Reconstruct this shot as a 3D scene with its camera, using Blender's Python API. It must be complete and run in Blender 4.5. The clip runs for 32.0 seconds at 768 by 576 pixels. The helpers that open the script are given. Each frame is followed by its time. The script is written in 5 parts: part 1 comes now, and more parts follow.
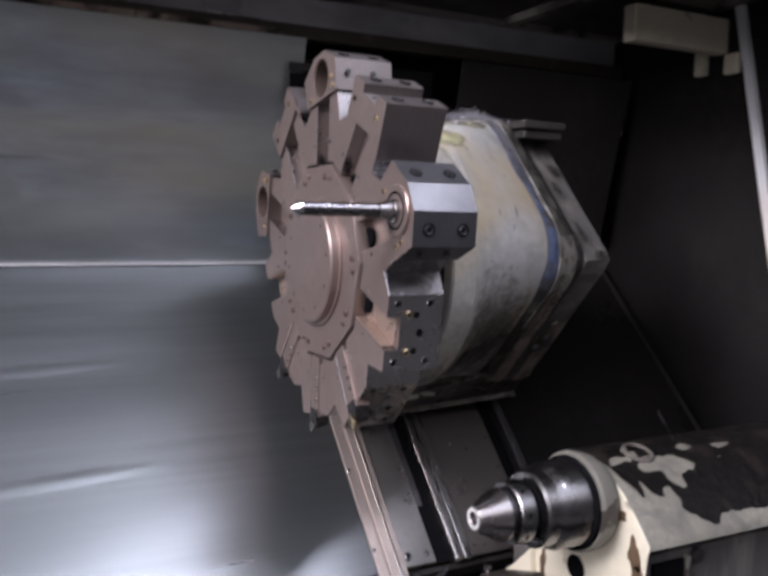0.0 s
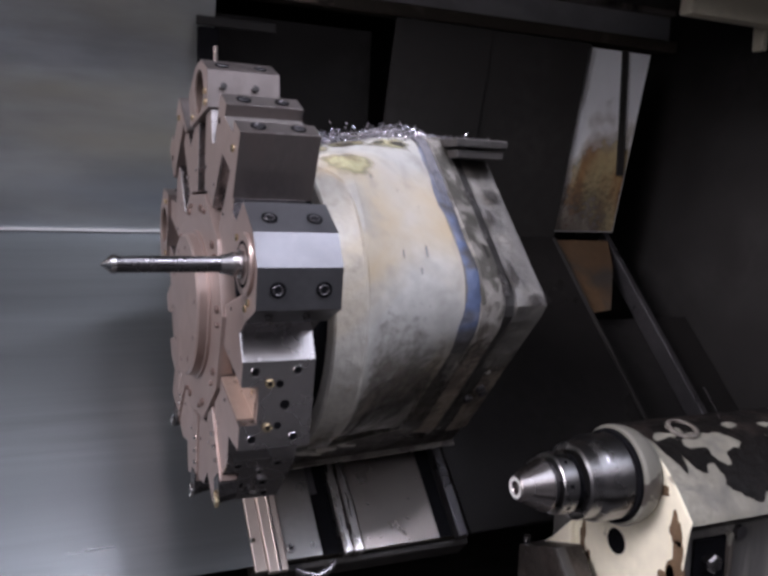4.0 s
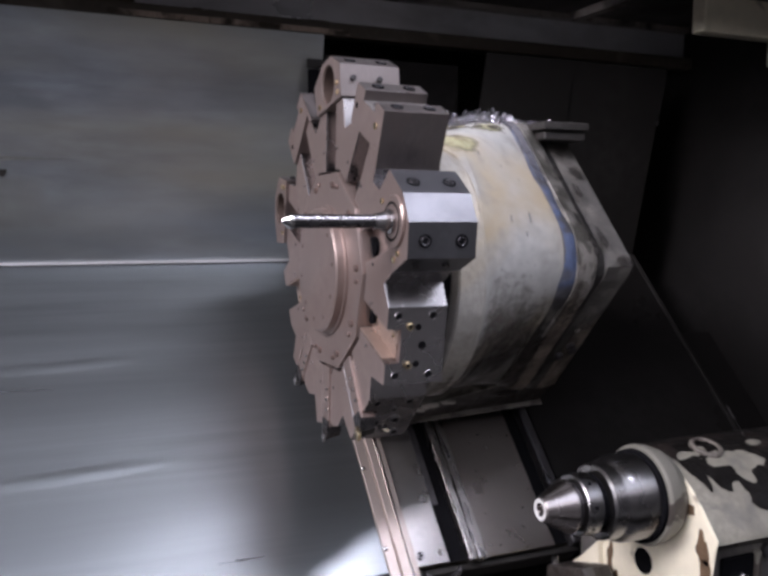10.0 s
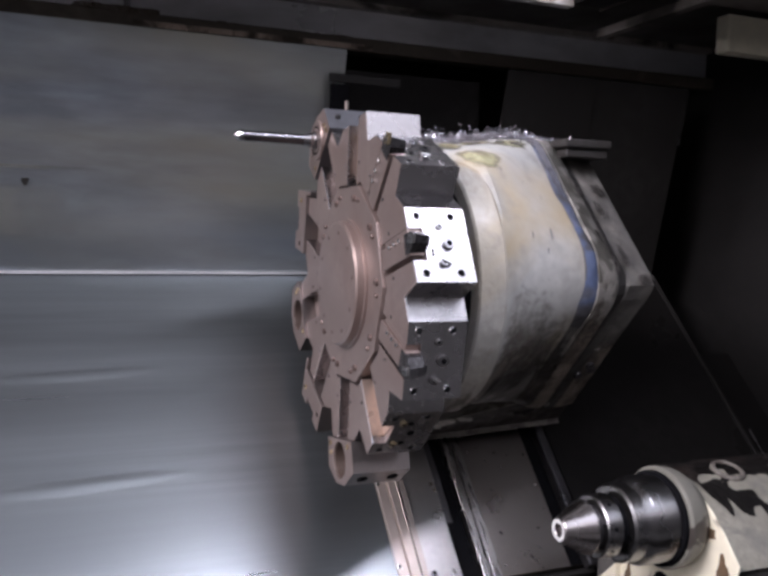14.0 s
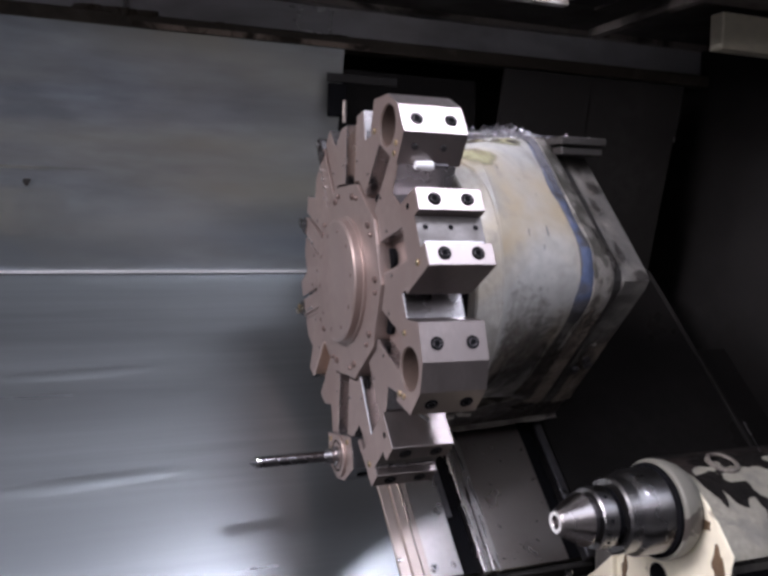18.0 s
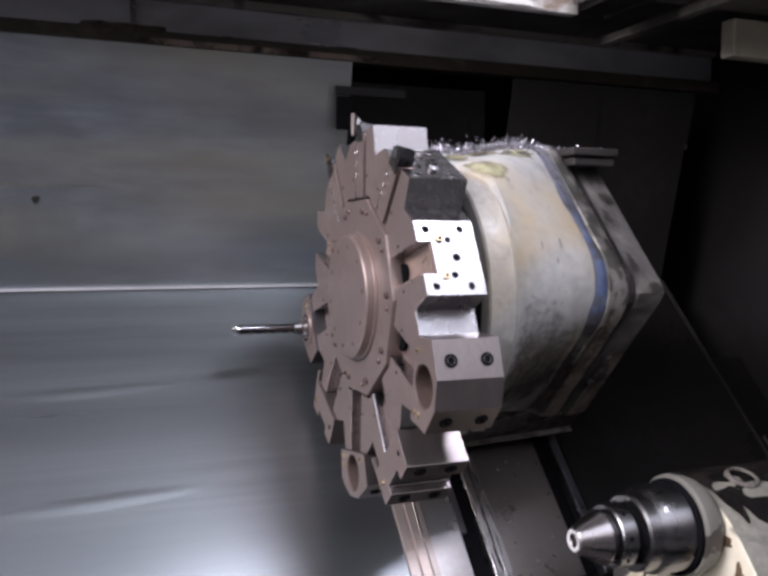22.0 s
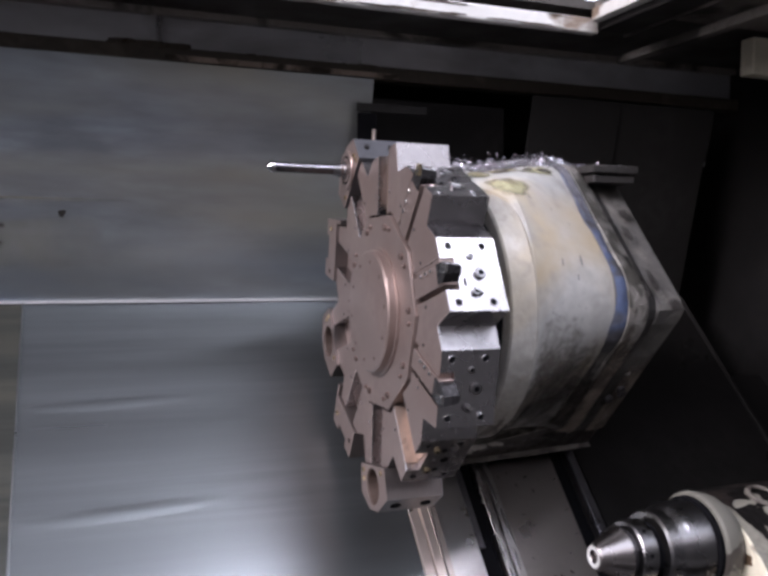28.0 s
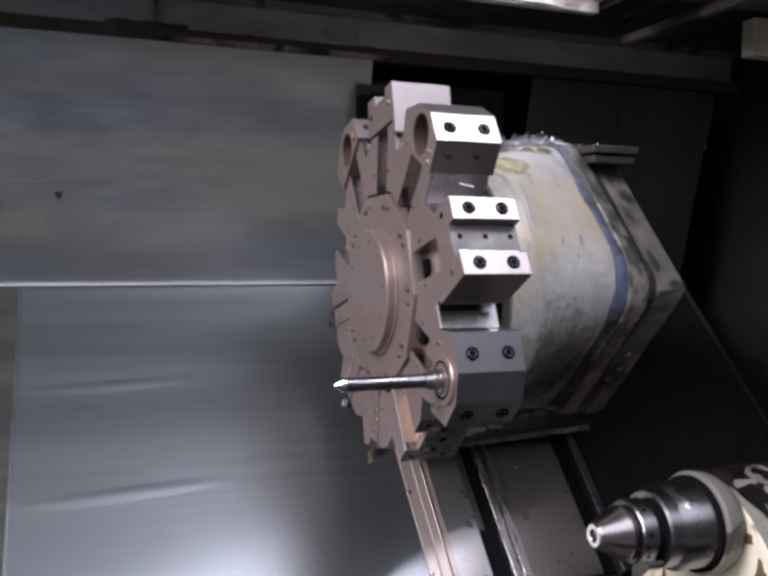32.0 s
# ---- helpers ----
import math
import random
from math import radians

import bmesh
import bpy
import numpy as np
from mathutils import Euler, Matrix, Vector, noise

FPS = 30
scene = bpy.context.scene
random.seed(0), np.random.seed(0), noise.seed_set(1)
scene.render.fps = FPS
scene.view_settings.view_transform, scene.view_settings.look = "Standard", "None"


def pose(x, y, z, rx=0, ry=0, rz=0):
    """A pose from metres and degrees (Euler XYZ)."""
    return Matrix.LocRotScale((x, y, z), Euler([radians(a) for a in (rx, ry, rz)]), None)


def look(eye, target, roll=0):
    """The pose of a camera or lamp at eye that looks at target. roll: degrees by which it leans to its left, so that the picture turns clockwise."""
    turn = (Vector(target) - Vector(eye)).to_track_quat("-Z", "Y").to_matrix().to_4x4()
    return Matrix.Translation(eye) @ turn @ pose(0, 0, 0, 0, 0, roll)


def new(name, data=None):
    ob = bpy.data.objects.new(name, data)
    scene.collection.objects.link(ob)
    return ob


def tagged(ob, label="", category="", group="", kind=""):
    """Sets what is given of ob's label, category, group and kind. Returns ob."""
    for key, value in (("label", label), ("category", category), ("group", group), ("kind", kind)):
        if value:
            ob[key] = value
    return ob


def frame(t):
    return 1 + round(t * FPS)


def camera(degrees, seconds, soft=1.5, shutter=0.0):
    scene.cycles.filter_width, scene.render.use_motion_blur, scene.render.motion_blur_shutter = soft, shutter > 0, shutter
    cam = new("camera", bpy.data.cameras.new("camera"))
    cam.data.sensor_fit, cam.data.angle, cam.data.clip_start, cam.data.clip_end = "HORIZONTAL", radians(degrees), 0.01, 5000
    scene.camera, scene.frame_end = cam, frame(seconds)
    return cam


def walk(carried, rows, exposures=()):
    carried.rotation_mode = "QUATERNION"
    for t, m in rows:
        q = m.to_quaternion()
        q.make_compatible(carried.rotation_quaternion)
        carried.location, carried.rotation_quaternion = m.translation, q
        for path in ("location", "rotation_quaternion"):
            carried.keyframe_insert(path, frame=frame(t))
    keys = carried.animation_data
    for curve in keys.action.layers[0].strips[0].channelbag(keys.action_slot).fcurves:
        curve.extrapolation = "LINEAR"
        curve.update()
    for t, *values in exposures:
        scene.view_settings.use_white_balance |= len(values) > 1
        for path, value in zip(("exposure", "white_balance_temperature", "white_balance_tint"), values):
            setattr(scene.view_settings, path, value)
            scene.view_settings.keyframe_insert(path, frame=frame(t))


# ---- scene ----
# All heights below are taken from the turret's axis, which lies Z0 above the shop floor.
# x runs along the spindle (to the tailstock), y away from the operator, z up.
Z0 = 1.35
PATH = [
    (0.0, -0.3194, -0.9674, 0.0697, 27.085, -4.841, 1.123), (0.5, -0.3216, -0.9800, 0.0645, 24.310, -7.535, 2.561),
    (1.0, -0.3223, -0.9806, 0.0632, 25.570, -6.900, 1.925), (1.5, -0.3235, -0.9797, 0.0630, 25.535, -6.788, 2.042),
    (2.0, -0.3191, -0.9779, 0.0624, 24.972, -6.997, 2.053), (2.5, -0.3235, -0.9727, 0.0599, 24.087, -7.315, 1.933),
    (3.0, -0.3262, -0.9724, 0.0594, 24.551, -6.774, 2.328), (3.5, -0.3292, -0.9718, 0.0589, 24.352, -6.606, 2.208),
    (5.5, -0.3303, -0.9830, 0.0679, 23.448, -6.067, 1.461), (6.0, -0.3316, -0.9810, 0.0686, 22.523, -6.235, 1.245),
    (6.5, -0.3326, -0.9870, 0.0704, 22.734, -5.212, 1.054), (7.0, -0.3343, -0.9891, 0.0710, 22.451, -5.442, 0.780),
    (7.5, -0.3339, -0.9882, 0.0703, 23.313, -5.080, 0.864), (8.0, -0.3341, -0.9902, 0.0742, 23.164, -5.326, 0.904),
    (8.5, -0.3340, -0.9912, 0.0735, 23.043, -5.301, 0.623), (9.0, -0.3345, -0.9946, 0.0723, 23.009, -5.193, 0.569),
    (9.5, -0.3351, -0.9970, 0.0751, 22.408, -4.858, 0.096), (10.0, -0.3335, -0.9904, 0.0745, 22.491, -5.329, 0.473),
    (10.5, -0.3351, -0.9920, 0.0760, 22.615, -4.797, 1.091), (11.0, -0.3278, -0.9939, 0.0697, 22.094, -4.549, 1.506),
    (11.5, -0.3326, -0.9853, 0.0697, 22.516, -4.706, 1.474), (12.0, -0.3348, -0.9838, 0.0730, 21.859, -4.261, 1.483),
    (12.5, -0.3339, -0.9907, 0.0745, 21.308, -3.869, 1.501), (13.0, -0.3378, -0.9921, 0.0773, 21.323, -4.153, 1.538),
    (13.5, -0.3336, -0.9912, 0.0737, 21.576, -4.182, 1.537), (14.0, -0.3393, -0.9833, 0.0713, 21.565, -4.194, 1.481),
    (14.5, -0.3393, -0.9801, 0.0726, 21.324, -4.278, 1.397), (16.5, -0.3395, -0.9817, 0.0714, 21.311, -3.434, 1.246),
    (17.0, -0.3386, -0.9839, 0.0723, 21.128, -3.471, 1.246), (17.5, -0.3379, -0.9860, 0.0749, 21.348, -3.476, 1.211),
    (18.0, -0.3430, -0.9963, 0.0707, 21.606, -4.307, 1.107), (18.5, -0.3377, -0.9951, 0.0732, 21.546, -4.247, 0.681),
    (19.0, -0.3412, -0.9925, 0.0754, 21.674, -3.844, 0.868), (19.5, -0.3410, -0.9840, 0.0735, 21.669, -3.960, 0.407),
    (20.0, -0.3416, -0.9818, 0.0761, 21.079, -4.068, 0.709), (20.5, -0.3416, -0.9855, 0.0729, 21.000, -3.592, 0.639),
    (21.0, -0.3397, -0.9852, 0.0767, 21.145, -4.075, 0.274), (21.5, -0.3387, -0.9860, 0.0766, 21.326, -3.969, 0.328),
    (22.0, -0.3423, -0.9843, 0.0801, 20.983, -3.812, 0.385), (22.5, -0.3424, -0.9849, 0.0774, 20.702, -3.893, 0.428),
    (23.0, -0.3434, -0.9850, 0.0796, 20.779, -4.056, 0.257), (23.5, -0.3392, -0.9859, 0.0775, 21.116, -3.641, 0.452),
    (24.0, -0.3411, -0.9862, 0.0766, 21.038, -3.300, 0.502), (24.5, -0.3407, -0.9870, 0.0774, 20.848, -3.327, 0.495),
    (25.0, -0.3438, -0.9848, 0.0731, 20.636, -3.316, 0.687), (25.5, -0.3489, -0.9857, 0.0727, 21.159, -3.201, 1.699),
    (27.5, -0.3573, -0.9806, 0.0686, 21.008, -2.898, 1.429), (28.0, -0.3555, -0.9907, 0.0837, 20.027, -2.927, 0.745),
    (28.5, -0.3566, -0.9960, 0.0755, 20.088, -2.145, 1.328), (29.0, -0.3568, -0.9934, 0.0725, 20.038, -1.919, 1.270),
    (29.5, -0.3609, -0.9956, 0.0771, 19.088, -1.803, 1.605), (30.0, -0.3690, -1.0027, 0.0812, 18.964, -1.649, 1.461),
    (30.5, -0.3640, -0.9979, 0.0796, 19.262, -1.946, 1.014), (30.7, -0.3619, -0.9952, 0.0771, 19.361, -1.860, 0.775), (31.0, -0.3588, -0.9911, 0.0733, 19.509, -2.924, 0.417),
    (31.5, -0.3566, -0.9907, 0.0731, 19.668, -3.392, 0.309), (32.0, -0.3523, -0.9859, 0.0678, 20.049, -3.476, 0.702),
]

def seat(x, y, z, yaw, pitch, roll):
    return pose(x, y, z + Z0) @ pose(0, 0, 0, 0, 0, -yaw) @ pose(0, 0, 0, 90 + pitch, 0, 0) @ pose(0, 0, 0, 0, 0, roll)


cam = camera(50.28, 32.0, soft=3.3, shutter=0.5)
walk(cam, [(r[0], seat(*r[1:])) for r in PATH], [(0.0, 0.97, 6020, 21), (32.0, 0.97, 6020, 21)])

# ---- light ----
world = bpy.data.worlds.new("shop_air")
scene.world = world
world.use_nodes = True
bg = world.node_tree.nodes["Background"]
bg.inputs[0].default_value = (0.75, 0.85, 1.0, 1)
bg.inputs[1].default_value = 0.02


def area(name, at, target, sx, sy, power, colour):
    d = bpy.data.lights.new(name, "AREA")
    d.shape, d.size, d.size_y, d.energy, d.color = "RECTANGLE", sx, sy, power, colour
    ob = new(name, d)
    ob.matrix_world = look(at, target)
    return ob


# roof lights of the hall over and before the machine, then added fill lamps
roof = area("roof_light", (1.56, -2.00, 4.9), (1.56, -2.00, 0), 2.5, 0.38, 98, (0.95, 0.96, 1.0))
roof.matrix_world = Matrix(((0.93, -0.367, 0, 1.56), (0.367, 0.93, 0, -1.88), (0, 0, 1, 4.9), (0, 0, 0, 1)))
area("hall_light", (-0.2, -3.2, 4.95), (-0.2, -3.2, 0), 9.4, 3.2, 100, (0.90, 0.95, 1.0))
# added fill from behind the operator and from the left; no windows stand there
area("window_light", (-0.4, -4.9, 3.85), (-0.4, 0, 2.2), 8.6, 2.2, 42, (1.0, 0.96, 0.94))
area("high_side_fill_light", (-4.5, -1.2, 4.3), (0, 0, 1.4), 2.5, 2.0, 235, (1.0, 0.94, 0.90))
area("side_fill_light", (-4.8, -2.6, 2.6), (0, 0, 1.4), 2.4, 1.6, 55, (1.0, 0.95, 0.91))


# ---- materials ----
def material(name, base, rough=0.5, metal=0.0, vary=0.25, scale=8.0, bump=0.05, bump_scale=60.0, second=None, mix=(0.45, 0.6),
             mix_scale=3.0, stretch=(1, 1, 1), rough_vary=0.15, coat=0.0, third=None, mix3=(0.5, 0.6), scale3=5.0, spec=0.5):
    m = bpy.data.materials.new(name)
    m.use_nodes = True
    nt = m.node_tree
    n, l = nt.nodes, nt.links
    b = n["Principled BSDF"]
    tc = n.new("ShaderNodeTexCoord")
    mp = n.new("ShaderNodeMapping")
    mp.inputs["Scale"].default_value = stretch
    l.new(tc.outputs["Object"], mp.inputs[0])

    def nz(s, detail=6.0, dist=0.0):
        t = n.new("ShaderNodeTexNoise")
        t.inputs["Scale"].default_value, t.inputs["Detail"].default_value, t.inputs["Distortion"].default_value = s, detail, dist
        l.new(mp.outputs[0], t.inputs["Vector"])
        return t

    def ramp(src, lo, hi):
        r = n.new("ShaderNodeMapRange")
        r.inputs[1].default_value, r.inputs[2].default_value = lo, hi
        l.new(src, r.inputs[0])
        return r.outputs[0]

    def blend(f, a, c, how="MIX"):
        x = n.new("ShaderNodeMix")
        x.data_type, x.blend_type = "RGBA", how
        if isinstance(f, float):
            x.inputs[0].default_value = f
        else:
            l.new(f, x.inputs[0])
        for i, v in ((6, a), (7, c)):
            if isinstance(v, tuple):
                x.inputs[i].default_value = (*v, 1)
            else:
                l.new(v, x.inputs[i])
        return x.outputs[2]

    coarse, fine = nz(scale), nz(scale * 9)
    col = blend(ramp(coarse.outputs[0], 0.3, 0.7), tuple(c * (1 - vary) for c in base), tuple(min(1, c * (1 + vary)) for c in base))
    col = blend(ramp(fine.outputs[0], 0.35, 0.65), col, tuple(c * (1 - vary * 0.5) for c in base))
    if second:
        k = nz(mix_scale, 9.0, 0.6)
        col = blend(ramp(k.outputs[0], *mix), col, second)
    if third:
        k = nz(scale3, 10.0, 0.3)
        col = blend(ramp(k.outputs[0], *mix3), col, third)
    l.new(col, b.inputs["Base Color"])
    r = n.new("ShaderNodeMapRange")
    r.inputs[1].default_value, r.inputs[2].default_value = 0.3, 0.7
    r.inputs[3].default_value, r.inputs[4].default_value = max(0.02, rough - rough_vary), min(1, rough + rough_vary)
    l.new(nz(scale * 2.3).outputs[0], r.inputs[0])
    l.new(r.outputs[0], b.inputs["Roughness"])
    b.inputs["Metallic"].default_value = metal
    b.inputs["Coat Weight"].default_value = coat
    b.inputs["Specular IOR Level"].default_value = spec
    if bump:
        bp = n.new("ShaderNodeBump")
        bp.inputs["Strength"].default_value, bp.inputs["Distance"].default_value = bump, 0.01
        l.new(nz(bump_scale).outputs[0], bp.inputs["Height"])
        l.new(bp.outputs[0], b.inputs["Normal"])
    return m


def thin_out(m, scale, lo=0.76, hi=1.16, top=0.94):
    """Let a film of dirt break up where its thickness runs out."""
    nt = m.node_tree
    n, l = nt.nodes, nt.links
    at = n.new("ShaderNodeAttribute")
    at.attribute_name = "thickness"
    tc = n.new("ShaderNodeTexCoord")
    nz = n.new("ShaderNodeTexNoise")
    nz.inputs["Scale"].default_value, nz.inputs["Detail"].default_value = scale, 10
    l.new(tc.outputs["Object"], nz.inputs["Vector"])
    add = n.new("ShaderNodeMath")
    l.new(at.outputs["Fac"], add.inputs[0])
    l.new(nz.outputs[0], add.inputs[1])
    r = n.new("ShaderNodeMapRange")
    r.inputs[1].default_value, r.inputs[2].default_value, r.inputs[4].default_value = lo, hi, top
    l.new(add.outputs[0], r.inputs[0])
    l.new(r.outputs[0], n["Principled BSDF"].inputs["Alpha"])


def glow(name, colour, power):
    m = bpy.data.materials.new(name)
    m.use_nodes = True
    b = m.node_tree.nodes["Principled BSDF"]
    b.inputs["Base Color"].default_value = (*colour, 1)
    b.inputs["Emission Color"].default_value = (*colour, 1)
    b.inputs["Emission Strength"].default_value = power
    return m


STEEL_FACE = material("oiled_brownish_steel", (0.370, 0.296, 0.270), 0.33, 0.68, 0.12, 9, 0.008, 90, second=(0.29, 0.21, 0.182), mix=(0.48, 0.80), mix_scale=5, rough_vary=0.05)
STEEL = material("ground_steel", (0.385, 0.37, 0.375), 0.26, 1.0, 0.12, 16, 0.015, 120, rough_vary=0.05)
BORE = material("dark_brown_bore", (0.09, 0.062, 0.05), 0.65, 0.0, 0.3, 20, 0.0)
DULL_SCREW = material("oily_brown_screw", (0.19, 0.14, 0.125), 0.38, 0.6, 0.3, 40, 0.0)
TOOLBLACK = material("blackened_tool_steel", (0.035, 0.033, 0.034), 0.28, 0.4, 0.3, 40, 0.05, 120)
STEEL_DARK = material("phosphated_steel", (0.10, 0.095, 0.10), 0.4, 0.8, 0.2, 12, 0.04, 100)
HOLDER_DULL = material("dull_grey_holder_steel", (0.12, 0.12, 0.128), 0.42, 0.9, 0.08, 14, 0.02, 130, rough_vary=0.05)
JAW_FLOOR = material("oiled_floor_with_shade", (0.13, 0.12, 0.115), 0.55, 0.3, 0.2, 25, 0.03, 120)
GIB = material("bright_ground_plate", (0.48, 0.465, 0.45), 0.3, 0.95, 0.1, 10, 0.0, 90, rough_vary=0.04)
HOLDER = material("milled_holder_steel", (0.255, 0.226, 0.218), 0.38, 0.95, 0.10, 14, 0.02, 130, second=(0.265, 0.215, 0.205), mix=(0.52, 0.9), mix_scale=16, stretch=(2.2, 1, 1), rough_vary=0.08)
CHROME = material("polished_steel", (0.62, 0.61, 0.60), 0.14, 1.0, 0.1, 10, 0.01, 90, rough_vary=0.05)
# for black parts, and for the shade painted into holes and grooves
BLACK = material("black_and_hole_shade", (0.007, 0.007, 0.008), 0.85, 0.0, 0.2, 12, 0.0, spec=0.0)
BRASS = material("brass", (0.80, 0.66, 0.42), 0.22, 1.0, 0.1, 30, 0.0)
RUST_STEEL = material("coppery_oiled_steel", (0.46, 0.35, 0.29), 0.35, 0.6, 0.2, 20, 0.05, 90)
CAST = material("stained_cream_paint", (0.41, 0.405, 0.38), 0.56, 0.0, 0.14, 7, 0.18, 40, second=(0.40, 0.32, 0.20), mix=(0.46, 0.70), mix_scale=5.0,
                third=(0.24, 0.23, 0.21), mix3=(0.53, 0.80), scale3=22.0)
CAST_DIRTY = material("grimy_grey_casting", (0.118, 0.113, 0.106), 0.5, 0.0, 0.25, 9, 0.5, 45, second=(0.17, 0.16, 0.145), mix=(0.49, 0.62), mix_scale=14.0,
                      third=(0.045, 0.04, 0.036), mix3=(0.56, 0.72), scale3=13.0)
BLUE = material("blue_paint_band", (0.088, 0.115, 0.20), 0.45, 0.0, 0.35, 14, 0.4, 40, second=(0.19, 0.195, 0.23), mix=(0.50, 0.66), mix_scale=15, third=(0.06, 0.058, 0.06), mix3=(0.52, 0.62), scale3=16)
COVER = material("brushed_way_cover", (0.166, 0.178, 0.181), 0.30, 0.82, 0.14, 2.6, 0.0, 22, stretch=(0.16, 4, 4), rough_vary=0.03)
# COVER with the dark reflection near the spindle put into its colour
COVER_REFLECTION = material("way_cover_dark_reflection", (0.07, 0.072, 0.062), 0.32, 0.6, 0.5, 4.0, 0.0, 22, stretch=(0.15, 4, 4), second=(0.11, 0.107, 0.085), mix=(0.5, 0.65), mix_scale=2.5, rough_vary=0.05)
SMEAR = material("dried_beige_smear", (0.40, 0.39, 0.33), 0.45, 0.4, 0.2, 6, 0.0, stretch=(0.3, 2, 2))
COVER_BACK = material("dull_back_panel", (0.30, 0.34, 0.38), 0.50, 0.75, 0.35, 2.5, 0.0, 30, stretch=(0.5, 2, 2), second=(0.36, 0.35, 0.29), mix=(0.45, 0.75), mix_scale=2, third=(0.17, 0.18, 0.21), mix3=(0.5, 0.8), scale3=3.0)
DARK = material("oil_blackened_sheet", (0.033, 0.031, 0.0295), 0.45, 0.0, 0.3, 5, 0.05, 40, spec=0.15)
# darker copy of DARK: the lower plates' dim reflection put into the colour
DARK_SHADED = material("shaded_black_sheet", (0.013, 0.012, 0.0115), 0.42, 0.0, 0.3, 5, 0.05, 40, spec=0.12)
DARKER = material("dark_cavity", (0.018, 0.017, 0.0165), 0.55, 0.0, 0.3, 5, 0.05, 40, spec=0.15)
OLIVE = material("oily_olive_plate", (0.10, 0.09, 0.075), 0.32, 0.6, 0.2, 5, 0.03, 60)
RAIL = material("ground_rail", (0.55, 0.52, 0.50), 0.28, 1.0, 0.1, 10, 0.0, 80, stretch=(6, 1, 1), rough_vary=0.05)
STRIP = material("beige_wiper_strip", (0.44, 0.38, 0.34), 0.38, 0.6, 0.12, 12, 0.0, 80, rough_vary=0.05)
PEEL = material("peeling_cream_paint", (0.46, 0.44, 0.38), 0.5, 0.0, 0.2, 7, 0.2, 50, second=(0.02, 0.018, 0.017), mix=(0.470, 0.482), mix_scale=11.0, spec=0.25)
CREAM = material("yellowed_cream_paint", (0.74, 0.69, 0.54), 0.45, 0.0, 0.12, 6, 0.08, 40, second=(0.10, 0.07, 0.05), mix=(0.60, 0.66), mix_scale=10.0)
FRAME = material("grimy_frame_steel", (0.32, 0.29, 0.26), 0.5, 0.3, 0.3, 5, 0.15, 40, second=(0.05, 0.045, 0.04), mix=(0.5, 0.6), mix_scale=7)
CONCRETE = material("shop_concrete", (0.055, 0.053, 0.05), 0.8, 0.0, 0.2, 2, 0.05, 20)
ROOFSHEET = material("oily_roof_underside", (0.07, 0.063, 0.056), 0.5, 0.2, 0.3, 5, 0.1, 40)
DARKWALL = material("dark_shop_wall", (0.06, 0.057, 0.055), 0.8, 0.0, 0.15, 1.5, 0.03, 20)
WALLPAINT = material("shop_wall_paint", (0.17, 0.163, 0.157), 0.8, 0.0, 0.15, 1.5, 0.03, 20)
PLATE = material("oily_ground_plate", (0.36, 0.325, 0.30), 0.3, 0.9, 0.12, 6, 0.0, 60, rough_vary=0.04)
CAST_CLEAN = material("cream_collar_paint", (0.36, 0.345, 0.31), 0.5, 0.0, 0.2, 14, 0.3, 55, second=(0.44, 0.37, 0.26), mix=(0.48, 0.66), mix_scale=6.0, third=(0.22, 0.20, 0.165), mix3=(0.54, 0.78), scale3=34.0)
CAST_FLAKE = material("flaking_pale_paint", (0.255, 0.238, 0.215), 0.42, 0.0, 0.3, 14, 0.8, 50, second=(0.085, 0.080, 0.068), mix=(0.515, 0.555), mix_scale=21.0)
DIRT = material("black_greasy_dirt", (0.05, 0.045, 0.042), 0.4, 0.0, 0.4, 30, 0.5, 120)
RESIN = material("dried_yellow_coolant", (0.37, 0.35, 0.21), 0.38, 0.0, 0.30, 25, 0.4, 90, second=(0.2, 0.17, 0.10), mix=(0.52, 0.62), mix_scale=30)
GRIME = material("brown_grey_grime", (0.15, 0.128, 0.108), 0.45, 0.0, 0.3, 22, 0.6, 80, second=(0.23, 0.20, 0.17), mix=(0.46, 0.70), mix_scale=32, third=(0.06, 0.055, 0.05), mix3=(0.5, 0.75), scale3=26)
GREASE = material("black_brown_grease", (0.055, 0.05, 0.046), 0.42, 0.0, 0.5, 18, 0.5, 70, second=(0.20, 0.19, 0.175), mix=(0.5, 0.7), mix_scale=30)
LIPDARK = material("sludge_dark_lip", (0.075, 0.063, 0.05), 0.5, 0.2, 0.3, 8, 0.2, 50, second=(0.17, 0.145, 0.115), mix=(0.56, 0.7), mix_scale=9)
LIP = material("scuffed_brown_edge", (0.40, 0.32, 0.26), 0.45, 0.4, 0.3, 20, 0.2, 60, second=(0.05, 0.04, 0.03), mix=(0.5, 0.6), mix_scale=16)
WHITE_PANEL = material("white_panel_paint", (0.84, 0.86, 0.88), 0.5, 0.0, 0.1, 6, 0.04, 40, second=(0.50, 0.40, 0.24), mix=(0.56, 0.75), mix_scale=6, stretch=(1, 1, 0.35))
RUST = material("running_rust", (0.30, 0.165, 0.065), 0.6, 0.0, 0.35, 14, 0.1, 60, second=(0.46, 0.38, 0.20), mix=(0.44, 0.62), mix_scale=16, stretch=(1, 1, 0.3))
SMUDGE = material("grey_blue_smudge", (0.20, 0.21, 0.23), 0.5, 0.0, 0.4, 60, 0.2, 120)
